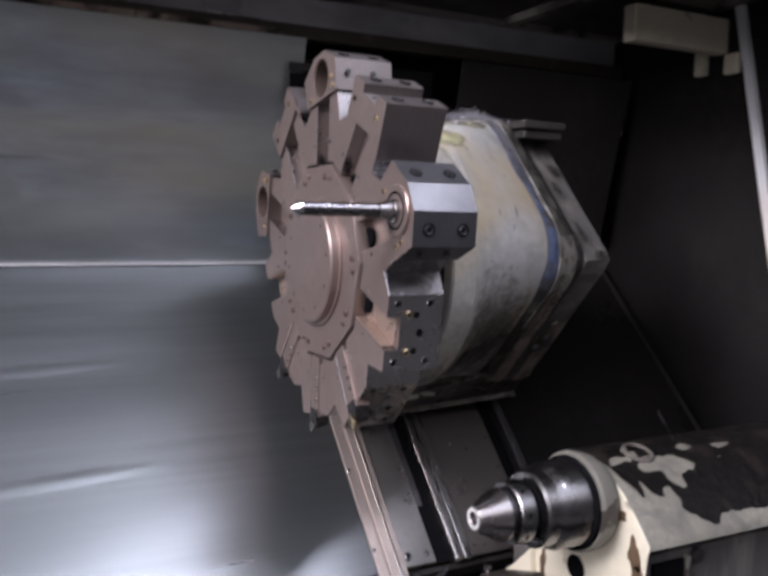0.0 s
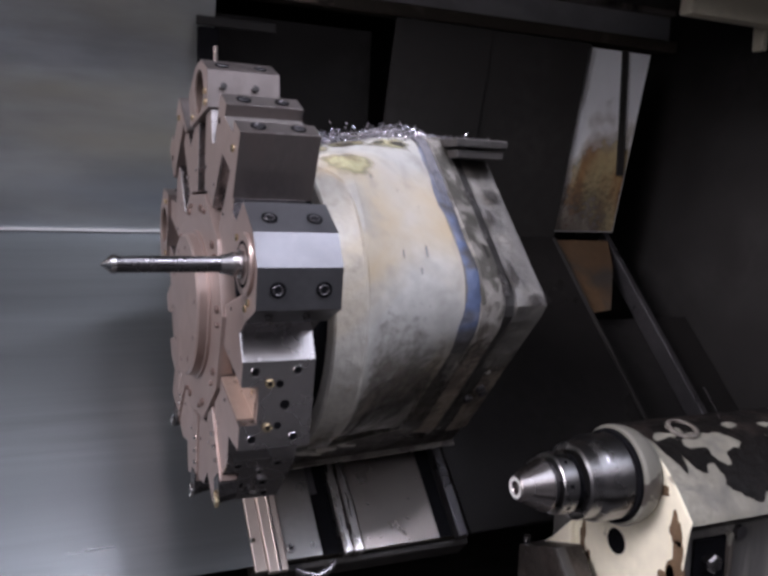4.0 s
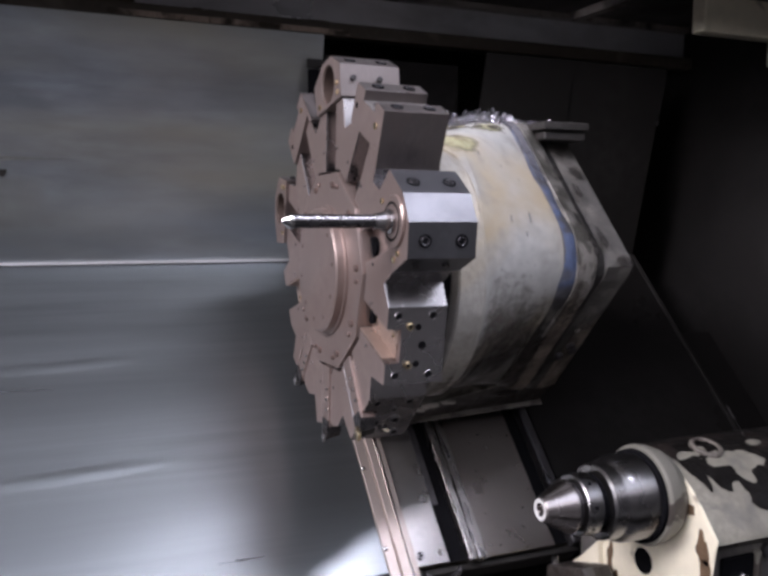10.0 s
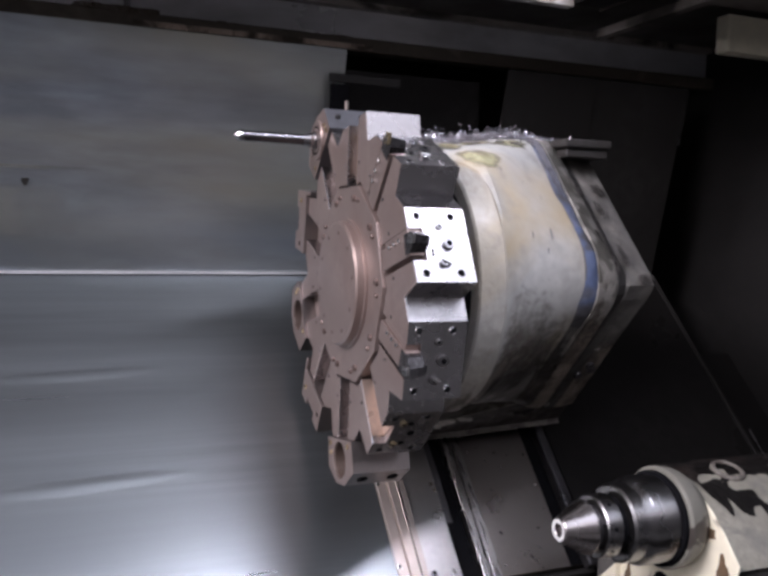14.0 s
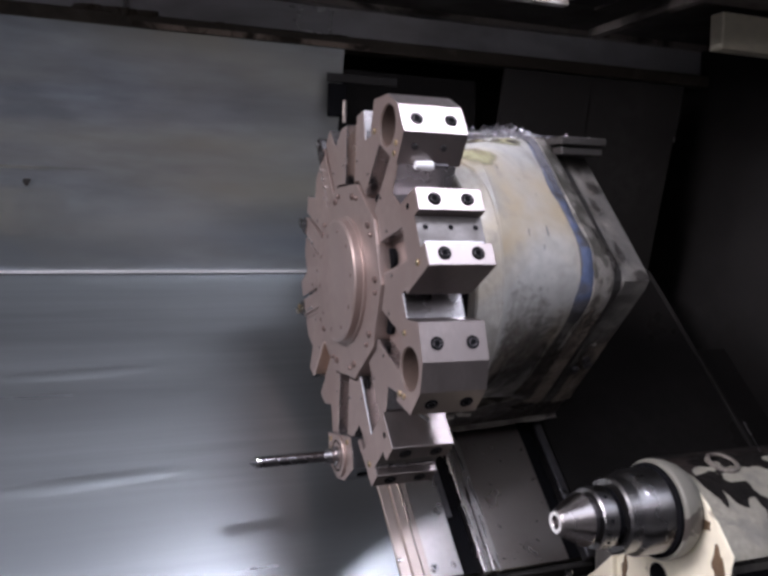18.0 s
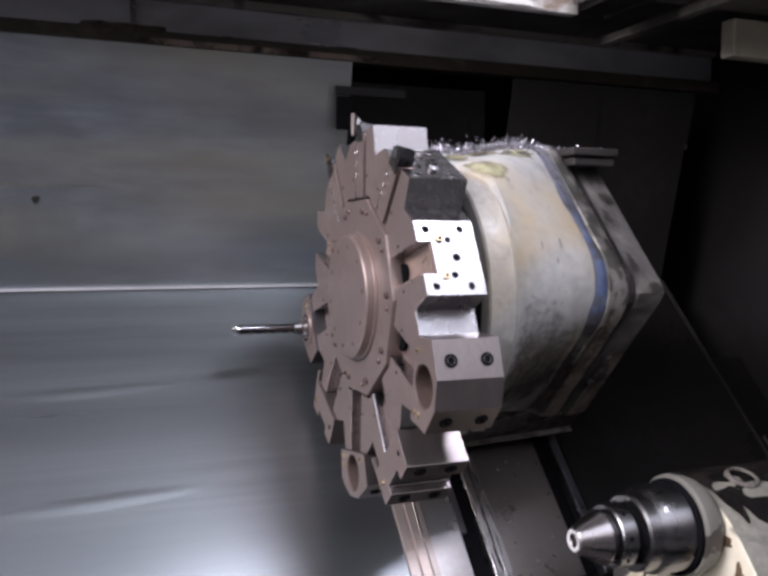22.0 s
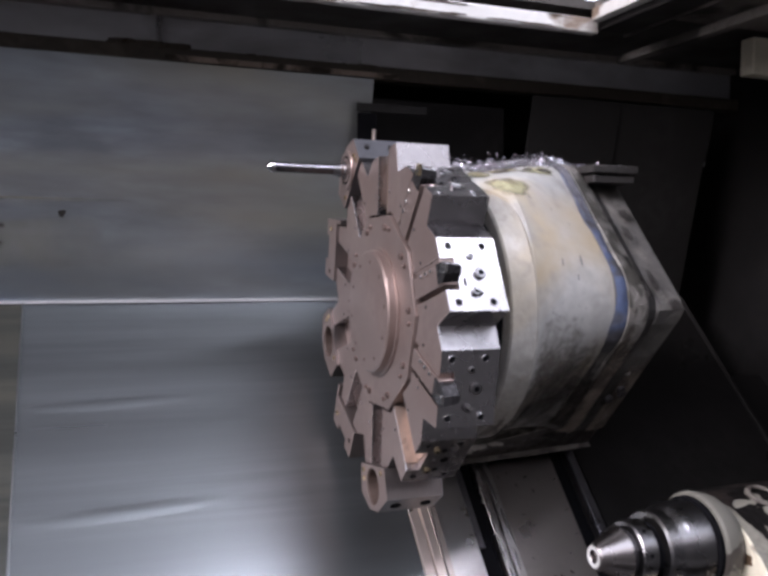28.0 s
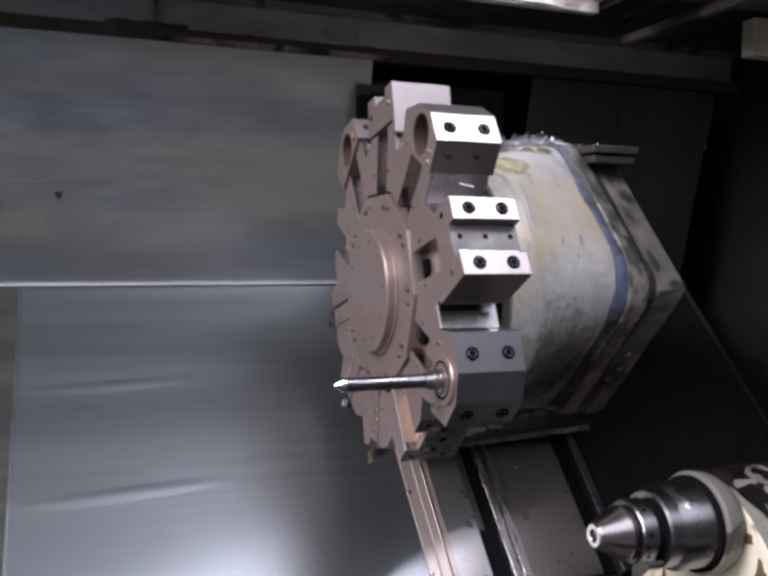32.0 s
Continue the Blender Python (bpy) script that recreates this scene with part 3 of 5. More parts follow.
def saddle():
    s = thing("saddle", "steel lathe saddle with ground rails and wiper strips down the slant", "saddle")
    part("bed_plate", box(0.0870, 0.4000, -0.55, 0.296, HB - 0.05, HB - 0.004, 0.002, m=SLANT), OLIVE, s, "oily brown-grey plate")
    part("wiper_strip", box(0.0854, 0.1007, -0.30, 0.306, HB - 0.004, HB + 0.0025, 0.001, m=SLANT), STRIP, s, "pale beige wiper strip")
    part("wiper_strip", box(0.1016, 0.1272, -0.30, 0.310, HB - 0.004, HB + 0.006, 0.0015, m=SLANT), STRIP, s, "pale beige wiper strip with a bright ridge")
    part("ridge", box(0.1140, 0.1171, -0.30, 0.311, HB + 0.006, HB + 0.0085, 0.001, m=SLANT), CHROME, s)
    part("gib_plate", box(0.1282, 0.1779, -0.30, 0.296, HB - 0.004, HB + 0.001, 0.001, m=SLANT), GIB, s, "bright ground plate")
    part("gib_step", box(0.1779, 0.1885, -0.30, 0.210, HB - 0.004, HB + 0.0004, 0.001, m=SLANT), STEEL_DARK, s)
    part("groove", box(0.1801, 0.2044, -0.30, 0.296, HB - 0.004, HB - 0.0025, m=SLANT), BLACK, s)
    part("rail", box(0.2044, 0.2171, -0.30, 0.302, HB - 0.004, HB + 0.012, 0.002, m=SLANT), RAIL, s, "shiny ground rail")
    part("rail", box(0.2202, 0.2340, -0.30, 0.302, HB - 0.004, HB + 0.009, 0.002, m=SLANT), RAIL, s, "shiny ground rail")
    part("cover_plate", box(0.2372, 0.3514, -0.30, 0.298, HB - 0.004, HB + 0.001, 0.001, m=SLANT), PLATE, s, "shiny oily brownish cover plate")
    part("edge_groove", box(0.3524, 0.3736, -0.30, 0.296, HB - 0.004, HB - 0.0025, m=SLANT), BLACK, s)
    part("edge_rail", box(0.3746, 0.3894, -0.30, 0.304, HB - 0.004, HB + 0.014, 0.002, m=SLANT), STEEL_DARK, s, "dark steel edge rail")
    part("end_cap", box(0.1282, 0.3990, 0.297, 0.307, HB - 0.05, HB - 0.012, 0.003, m=SLANT), DARK, s)
    # hose along the saddle's lower end
    vs = []
    hose = bmesh.new()
    for i in range(15):
        a = math.pi * i / 14
        vs.append([hose.verts.new(SLANT @ Vector((0.140 + 0.055 * i / 14, 0.306 + 0.012 * math.sin(a) + 0.006 * math.cos(q), HB - 0.012 + 0.006 * math.sin(q)))) for q in (2 * math.pi * j / 10 for j in range(10))])
    for p, q in zip(vs, vs[1:]):
        for j in range(10):
            hose.faces.new((p[j], p[(j + 1) % 10], q[(j + 1) % 10], q[j]))
    part("hose", hose, STEEL_DARK, s, "grey hose along the saddle's end")
    for d in (0.017, 0.141, 0.2645):
        part("screw", pin(0.0878, d, HB + 0.0025, HB + 0.005, 0.0034, m=SLANT, chamfer=0.0008), CHROME, s)
    sc = part("screw", pin(0.136, 0.282, HB + 0.001, HB + 0.0045, 0.0062, m=SLANT, chamfer=0.001), STEEL, s)
    part("socket", pin(0.136, 0.282, HB + 0.0044, HB + 0.0047, 0.003, 6, m=SLANT), BLACK, sc)
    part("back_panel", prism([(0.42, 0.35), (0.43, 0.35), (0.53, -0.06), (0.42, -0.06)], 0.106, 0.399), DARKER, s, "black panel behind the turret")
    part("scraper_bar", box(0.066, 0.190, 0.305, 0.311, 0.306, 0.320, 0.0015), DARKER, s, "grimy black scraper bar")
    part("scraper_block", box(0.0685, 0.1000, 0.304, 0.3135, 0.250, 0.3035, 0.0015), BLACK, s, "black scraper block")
    part("stop_pin", pin(0.094, 0.300, 0.240, 0.276, 0.0032), STRIP, s, "pale stop pin")
    return s


def bed_chips():
    rnd = random.Random(5)
    b = bmesh.new()
    for i in range(26):
        k = rnd.uniform(0.5, 1.2)
        box(-0.0028 * k, 0.0028 * k, -0.0008, 0.0008, 0, 0.0008, bm=b, m=SLANT @ Matrix.Translation((rnd.uniform(0.240, 0.349), rnd.uniform(0.02, 0.29), HB + 0.0011)) @ Matrix.Rotation(rnd.uniform(0, 6.3), 4, "Z"))
    ob = part("bed_chips", b, SWARF)
    ob.location = (0, 0, Z0)
    return tagged(ob, "small bright steel chips scattered on the saddle's cover plate", "metal chips", kind="stuff")


# ---- the turret's housing on its cross slide ----
def reach(c, s_, q):
    """Distance to the edge of a unit diamond whose corners are rounded with radius q (1 is a circle, above 1 it swells to a box), in direction (c, s_)."""
    c, s_, a = abs(c), abs(s_), 1 - q
    if q > 1:
        return (c ** q + s_ ** q) ** (-1 / q)
    k = (a + q * math.sqrt(2)) / (c + s_)
    lo = q * S
    if k * s_ < lo:
        return a * c + math.sqrt(max(0.0, q * q - (a * s_) ** 2))
    if k * c < lo:
        return a * s_ + math.sqrt(max(0.0, q * q - (a * c) ** 2))
    return k


def loft(sections, n=96):
    b = bmesh.new()
    rings = []
    for x, cy, cz, ry, rz, p in sections:
        ring = []
        for i in range(n):
            a = 2 * math.pi * i / n
            c, s_ = math.cos(a), math.sin(a)
            k = reach(c, s_, p)
            ring.append(b.verts.new((x, cy - ry * c * k, cz + rz * s_ * k)))
        rings.append(ring)
    for p, q in zip(rings, rings[1:]):
        for i in range(n):
            b.faces.new((p[i], p[(i + 1) % n], q[(i + 1) % n], q[i]))
    b.faces.new(rings[0])
    b.faces.new(rings[-1])
    return b


SECTIONS = [(0.092, 0.022, 0.012, 0.150, 0.173, 1), (0.118, 0.018, 0.012, 0.154, 0.174, 1), (0.140, 0.008, 0.010, 0.161, 0.174, 1), (0.19, 0.025, 0.013, 0.163, 0.179, 0.78), (0.222, 0.04, 0.015, 0.172, 0.184, 0.60),
            (0.270, 0.055, 0.014, 0.180, 0.189, 0.42), (0.290, 0.06, 0.012, 0.183, 0.194, 0.36), (0.328, 0.07, 0.006, 0.187, 0.198, 0.24), (0.392, 0.075, 0.004, 0.187, 0.202, 0.05)]


def on_housing(x, ang, out=0.0):
    """A point of the housing's skin at x and polar angle ang (degrees, 0 to the operator, 90 up)."""
    xs = [s_[0] for s_ in SECTIONS]
    cy, cz, ry, rz, p = [float(np.interp(x, xs, [s_[i] for s_ in SECTIONS])) for i in range(1, 6)]
    c, s_ = math.cos(radians(ang)), math.sin(radians(ang))
    k = reach(c, s_, p)
    return Vector((x, cy - (ry + out) * c * k, cz + (rz + out) * s_ * k))


def skin_frame(x, ang):
    """A frame on the housing's skin, its z axis along the outward normal."""
    o = on_housing(x, ang)
    u = on_housing(x + 0.004, ang) - o
    v = on_housing(x, ang + 2) - o
    n = u.cross(v).normalized()
    if n.y * math.cos(radians(ang)) > 0.2 or n.z * math.sin(radians(ang)) < -0.2:
        n = -n
    u.normalize()
    w = n.cross(u)
    return Matrix(((u.x, w.x, n.x, o.x), (u.y, w.y, n.y, o.y), (u.z, w.z, n.z, o.z), (0, 0, 0, 1)))


def flake(sx, sy, sz, seed, n=18):
    """A flat, irregular crust of paint or dirt."""
    rnd = random.Random(seed)
    b = bmesh.new()
    top, low = [], []
    ph = [rnd.uniform(0, 6.3) for _ in range(3)]
    for i in range(n):
        a = 2 * math.pi * i / n
        k = 1 + 0.22 * math.sin(2 * a + ph[0]) + 0.16 * math.sin(3 * a + ph[1]) + 0.12 * math.sin(5 * a + ph[2]) + rnd.uniform(-0.08, 0.08)
        low.append(b.verts.new((sx * k * math.cos(a), sy * k * math.sin(a), -0.004)))
        top.append(b.verts.new((sx * k * 0.93 * math.cos(a), sy * k * 0.93 * math.sin(a), sz)))
    b.faces.new(top)
    for i in range(n):
        b.faces.new((low[i], low[(i + 1) % n], top[(i + 1) % n], top[i]))
    return b


def housing():
    h = thing("turret_housing", "stained cream cast turret housing with blue band and grimy flange", "turret housing")
    part("collar", loft([(0.0985, 0, 0, 0.152, 0.152, 1), (0.0993, 0, 0, 0.165, 0.165, 1), (0.1015, 0, 0, 0.168, 0.168, 1), (0.134, 0.002, 0.001, 0.168, 0.169, 1), (0.138, 0.002, 0.001, 0.166, 0.167, 1), (0.141, 0.003, 0.002, 0.158, 0.160, 1)]), CAST_CLEAN, h, "smooth cream collar")
    # flat black cylinder in place of the shade between disc and collar
    part("shadow_gap", turned([(0.0705, 0.150), (0.1, 0.150)], 48), BLACK, h, "black cylinder painting the shade behind the turret disc")
    rows = []
    for i in range(25):
        x = 0.101 + (0.271 - 0.101) * i / 24
        rows.append((x, *[float(np.interp(x, [q[0] for q in SECTIONS], [q[j] for q in SECTIONS])) for j in range(1, 6)]))
    part("body", loft(rows), CAST, h)
    part("band_base", loft([(0.268, 0.055, 0.014, 0.178, 0.187, 0.42), (0.270, 0.055, 0.014, 0.1803, 0.1893, 0.42), (0.289, 0.06, 0.012, 0.1823, 0.1933, 0.36), (0.291, 0.06, 0.012, 0.180, 0.191, 0.36)]), CAST_DIRTY, h)
    rnd = random.Random(31)
    ph = [rnd.uniform(0, 6.3) for _ in range(6)]
    bm = bmesh.new()
    rows = []
    for i in range(89):
        a = -22 + 1.5 * i
        e0 = 0.270 + 0.003 * math.sin(a / 11 + ph[0]) + 0.002 * math.sin(a / 4.3 + ph[1]) + rnd.uniform(-0.0008, 0.0008)
        e1 = 0.291 + 0.003 * math.sin(a / 13 + ph[2]) + 0.002 * math.sin(a / 3.7 + ph[3]) + rnd.uniform(-0.001, 0.001)
        rows.append([bm.verts.new(on_housing(e0 + (e1 - e0) * j / 4, a, 0.0012 if 0 < j < 4 else 0.0)) for j in range(5)])
    for p, q in zip(rows, rows[1:]):
        for j in range(4):
            bm.faces.new((p[j], p[j + 1], q[j + 1], q[j]))
    part("blue_band", bm, BLUE, h, "smeared blue paint band")
    part("flange", loft([(0.290, 0.06, 0.012, 0.181, 0.192, 0.36), (0.292, 0.06, 0.012, 0.1855, 0.1965, 0.35), (0.324, 0.07, 0.007, 0.1895, 0.2000, 0.25), (0.328, 0.07, 0.007, 0.186, 0.196, 0.24), (0.330, 0.07, 0.007, 0.178, 0.189, 0.24)]), CAST_FLAKE, h, "flaking pale paint flange")
    part("neck", loft([(0.329, 0.07, 0.005, 0.181, 0.193, 0.22), (0.347, 0.073, 0.005, 0.181, 0.195, 0.14)]), PLATE_SHADED, h)
    part("back_flange", loft([(0.345, 0.075, 0.005, 0.182, 0.195, 0.10), (0.348, 0.075, 0.005, 0.187, 0.200, 0.09), (0.388, 0.075, 0.005, 0.187, 0.200, 0.06), (0.392, 0.075, 0.005, 0.182, 0.195, 0.06)]), CAST_DIRTY, h, "grimy diamond-shaped back flange")
    part("slide_block", box(0.080, 0.392, -0.30, 0.055, HB + 0.022, -0.10, 0.004, m=SLANT), DARK, h, "black cross slide block")
    part("wiper", box(0.085, 0.39, 0.055, 0.075, HB + 0.016, HB + 0.05, 0.003, m=SLANT), DARK, h, "oily slide wiper")
    def upright(poly, d0, d1, w):
        """A polygon of (x, h) drawn out down the slant."""
        b = bmesh.new()
        lo = [b.verts.new(SLANT @ Vector((x, d0, hh))) for x, hh in poly]
        hi = [b.verts.new(SLANT @ Vector((x, d1, hh))) for x, hh in poly]
        b.faces.new(lo)
        b.faces.new(hi[::-1])
        for i in range(len(poly)):
            j = (i + 1) % len(poly)
            b.faces.new((lo[i], hi[i], hi[j], lo[j]))
        bmesh.ops.recalc_face_normals(b, faces=b.faces[:])
        bevel(b, w)
        return b

    part("foot", upright([(0.098, -0.262), (0.098, -0.226), (0.214, -0.203), (0.388, -0.142), (0.392, -0.150), (0.392, -0.232)], 0.04, 0.0835, 0.002), GREASY_FOOT, h, "black greasy foot of the casting")
    part("foot_lip", upright([(0.150, -0.2185), (0.214, -0.2045), (0.300, -0.174), (0.300, -0.1705), (0.214, -0.2005), (0.150, -0.2150)], 0.05, 0.0865, 0.0012), CAST_FLAKE, h, "crusty pale edge of the foot")
    part("foot_lip", upright([(0.303, -0.173), (0.389, -0.1430), (0.389, -0.1385), (0.303, -0.1690)], 0.05, 0.0875, 0.0012), CAST_FLAKE, h, "crusty pale edge of the foot")
    part("foot_ledge", upright([(0.085, -0.2675), (0.394, -0.2355), (0.394, -0.2325), (0.085, -0.2645)], 0.05, 0.0905, 0.001), GRIME_SOLID, h, "greasy ledge under the foot")
    for i, (x, hh, sx, sy) in enumerate(((0.165, -0.224, 0.020, 0.006), (0.19, -0.217, 0.014, 0.008), (0.14, -0.236, 0.014, 0.006), (0.218, -0.211, 0.013, 0.005), (0.122, -0.250, 0.010, 0.004), (0.33, -0.170, 0.016, 0.003))):
        b = flake(sx, sy, 0.003, 400 + i, 22)
        b.transform(SLANT @ Matrix.Translation((x, 0.0836, hh)) @ Matrix.Rotation(0.30, 4, "Y") @ Matrix.Rotation(-math.pi / 2, 4, "X"))
        part("crust", b, PALE if i < 4 else GRIME_SOLID, h)
    # plates coloured dark in place of the lamp light they lose
    part("top_plate", box(0.318, 0.394, 0.00, 0.10, 0.192, 0.203, 0.002), PLATE_SHADED, h, "cover plate darkened for shade")
    part("top_plate_edge", box(0.322, 0.391, 0.005, 0.095, 0.178, 0.189, 0.002), PLATE_SHADED, h)
    part("plate_screw", pin(0.376, 0.020, 0.202, 0.2060, 0.004), CHROME, h)
    part("white_tag", box(0.102, 0.125, 0.050, 0.053, HB + 0.05, HB + 0.085, 0.001, m=SLANT), WHITE_CLEAN, h, "small white tag")
    for x, a, n in ((0.350, -60, 1), (0.370, -57, 2), (0.360, -52, 3)):
        part("bolt_head", turned([(0.0, 0.0065), (0.006, 0.0065), (0.007, 0.005), (0.007, 0)], 12, m=skin_frame(x, a) @ Matrix.Rotation(-math.pi / 2, 4, "Y")), STEEL_DARK, h)
    # greasy films on the casting, ragged-edged; their dark also paints the underside's shade
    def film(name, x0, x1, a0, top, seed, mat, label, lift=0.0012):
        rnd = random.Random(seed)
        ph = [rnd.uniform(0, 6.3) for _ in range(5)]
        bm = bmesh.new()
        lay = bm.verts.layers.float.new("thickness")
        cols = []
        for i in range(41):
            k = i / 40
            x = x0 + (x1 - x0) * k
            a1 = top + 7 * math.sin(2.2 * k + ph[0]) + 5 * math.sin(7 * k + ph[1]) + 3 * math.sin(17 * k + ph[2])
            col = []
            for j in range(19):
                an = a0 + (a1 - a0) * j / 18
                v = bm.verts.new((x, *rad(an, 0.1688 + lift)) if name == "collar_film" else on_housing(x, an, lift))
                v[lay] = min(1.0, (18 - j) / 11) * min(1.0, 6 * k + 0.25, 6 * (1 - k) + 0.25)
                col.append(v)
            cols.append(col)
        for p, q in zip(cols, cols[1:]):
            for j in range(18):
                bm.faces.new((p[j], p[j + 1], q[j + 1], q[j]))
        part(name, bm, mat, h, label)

    # the groove's dark is painted on as a black film
    film("groove_shade_film", 0.264, 0.296, -85, -16, 7, GROOVE_SHADE, "black film painted as shade in the groove", 0.0032)
    film("grease_film", 0.144, 0.268, -85, -5, 1, GRIME, "brown-grey greasy film with underside shade painted in")
    film("grease_film", 0.158, 0.267, -85, -32, 2, GREASE, "black greasy film that deepens the underside shade", 0.0024)
    film("collar_film", 0.103, 0.134, -85, -38, 5, GRIME, "brown-grey greasy film with underside shade painted in")
    # flange films: their paleness paints bounce light on the lower facets
    film("grease_film", 0.293, 0.326, -85, -4, 4, GRIME_BOUNCE, "brown greasy film with bounce light painted in", 0.0042)
    film("grease_film", 0.349, 0.387, -85, -18, 9, GRIME_BOUNCE, "brown greasy film with bounce light painted in", 0.0024)
    film("band_wear", 0.272, 0.290, 112, 22, 12, WORN, "greyed worn part of the band", 0.0024)
    film("collar_film", 0.101, 0.135, 118, 34, 13, OCHRE, "ochre stain of dried coolant")
    # scabs of dirt, yellow resin and bare patches
    marks = [(0.190, 18, 0.0012, 0.0055, SMUDGE), (0.222, 18, 0.0014, 0.0075, SMUDGE), (0.212, 11, 0.0010, 0.004, SMUDGE), (0.170, 52, 0.0010, 0.003, SMUDGE), (0.205, 46, 0.0009, 0.003, SMUDGE), (0.23, 38, 0.0008, 0.003, SMUDGE),
             (0.150, 60, 0.032, 0.024, RESIN), (0.228, 76, 0.034, 0.016, RESIN), (0.165, 80, 0.034, 0.016, RESIN), (0.238, 75, 0.014, 0.008, DIRT), (0.21, 77, 0.010, 0.006, DIRT), (0.165, 78, 0.014, 0.006, DIRT),
             (0.325, 30, 0.007, 0.014, DIRT), (0.328, 52, 0.007, 0.016, DIRT), (0.327, 8, 0.007, 0.018, DIRT), (0.300, 62, 0.008, 0.012, DIRT), (0.312, 20, 0.009, 0.014, DIRT), (0.350, 40, 0.008, 0.020, DIRT), (0.349, 12, 0.008, 0.016, DIRT), (0.370, 56, 0.016, 0.016, DIRT), (0.375, 2, 0.016, 0.008, DIRT), (0.120, 70, 0.018, 0.014, RESIN), (0.30, -20, 0.005, 0.007, PALE), (0.15, -66, 0.014, 0.004, PALE), (0.17, -62, 0.010, 0.003, PALE), (0.24, -62, 0.012, 0.003, PALE), (0.31, -50, 0.008, 0.004, PALE), (0.36, -40, 0.006, 0.003, PALE)]
    for i, (x, a, sx, sy, mat) in enumerate(marks):
        if mat in (RESIN, SMUDGE, DIRT):
            bm = bmesh.new()
            lay = bm.verts.layers.float.new("thickness")
            rows = []
            for p in range(15):
                row = []
                for q in range(15):
                    u, w = (p - 7) / 7, (q - 7) / 7
                    v = bm.verts.new(on_housing(x + 1.5 * sx * u, a + math.degrees(1.5 * sy * w / 0.17), 0.0009 + 0.00008 * i))
                    v[lay] = (0.98 if mat == RESIN else 0.95) * math.exp(-2.2 * (u * u + w * w)) - 0.08
                    row.append(v)
                rows.append(row)
            for p, q in zip(rows, rows[1:]):
                for j in range(14):
                    bm.faces.new((p[j], p[j + 1], q[j + 1], q[j]))
            part("crust", bm, mat, h)
            continue
        b = flake(sx, sy, 0.0009, i)
        for v in b.verts:
            lift = v.co.z
            dx, da = v.co.x, math.degrees(v.co.y / 0.17)
            q = on_housing(x + dx, a + da, max(lift, -0.002))
            v.co = q
        part("crust", b, mat, h)
    return h


def swarf():
    rnd = random.Random(11)
    vs, fs = [], []
    for i in range(2600):
        x = rnd.uniform(0.09, 0.39) if rnd.random() < 0.25 else rnd.uniform(0.10, 0.31)
        a = rnd.gauss(92, 5)
        o = on_housing(min(x, 0.385), a)
        o.x = x
        o.z = max(o.z, 0.203 if x > 0.322 else 0) + abs(rnd.gauss(0, 0.0060)) * (1.0 if x < 0.29 else 0.4)
        m = Euler((rnd.uniform(0, 6.3), rnd.uniform(0, 6.3), rnd.uniform(0, 6.3))).to_matrix()
        r, w, arc, k = rnd.uniform(0.0010, 0.0028), rnd.uniform(0.0004, 0.0010), rnd.uniform(1.5, 5.0), 5
        base = len(vs)
        for j in range(k + 1):
            t_ = arc * j / k
            for s_ in (-w, w):
                vs.append(o + m @ Vector((r * math.cos(t_), r * math.sin(t_), s_ + 0.0012 * t_)))
        for j in range(k):
            b0 = base + 2 * j
            fs.append((b0, b0 + 1, b0 + 3, b0 + 2))
    me = bpy.data.meshes.new("swarf")
    me.from_pydata([tuple(v) for v in vs], [], fs)
    me.materials.append(SWARF)
    ob = new("swarf", me)
    ob.location = (0, 0, Z0)
    return tagged(ob, "glittering curled steel chips heaped on the turret housing", "metal chips", kind="stuff")


# ---- the turret ----
DELTA = -2.2
R0, THICK, DEEP, SLOT, TILT = 0.2032, 0.071, 0.017, 0.0185, radians(-12)
KINDS = ("drill", "jaw", "bore", "jaw", "bore", "open", "tool", "tool", "tool", "open")
HUB_R, HUB_A = 0.1275, 4.0


def face(k):
    """Frame of a station's saw-tooth face: x along the axis, y tangential, z over the face."""
    return station(36 * k + 18) @ Matrix.Translation((0, 0, R0)) @ Matrix.Rotation(TILT, 4, "X")


def slot(k):
    """Frame of a station's radial tool slot, z measured from the face."""
    return station(36 * k + 18) @ Matrix.Translation((0, 0, R0))


def flat(m, t, h):
    v = m @ Vector((0, t, h))
    return (v.y, v.z)


def meet(a, b, c, d):
    """Where the line a-b meets the line c-d in the (y, z) plane."""
    a, b, c, d = Vector(a), Vector(b), Vector(c), Vector(d)
    u, v, w = b - a, d - c, c - a
    s_ = (w.x * v.y - w.y * v.x) / (u.x * v.y - u.y * v.x)
    return tuple(a + u * s_)


def end_bevel(bm, x, w):
    """Break only the edges that lie in the plane at x."""
    ed = [e for e in bm.edges if all(abs(v.co.x - x) < 1e-6 for v in e.verts)]
    bmesh.ops.bevel(bm, geom=ed, offset=w, segments=2, profile=0.5, affect="EDGES", clamp_overlap=True)
    return bm


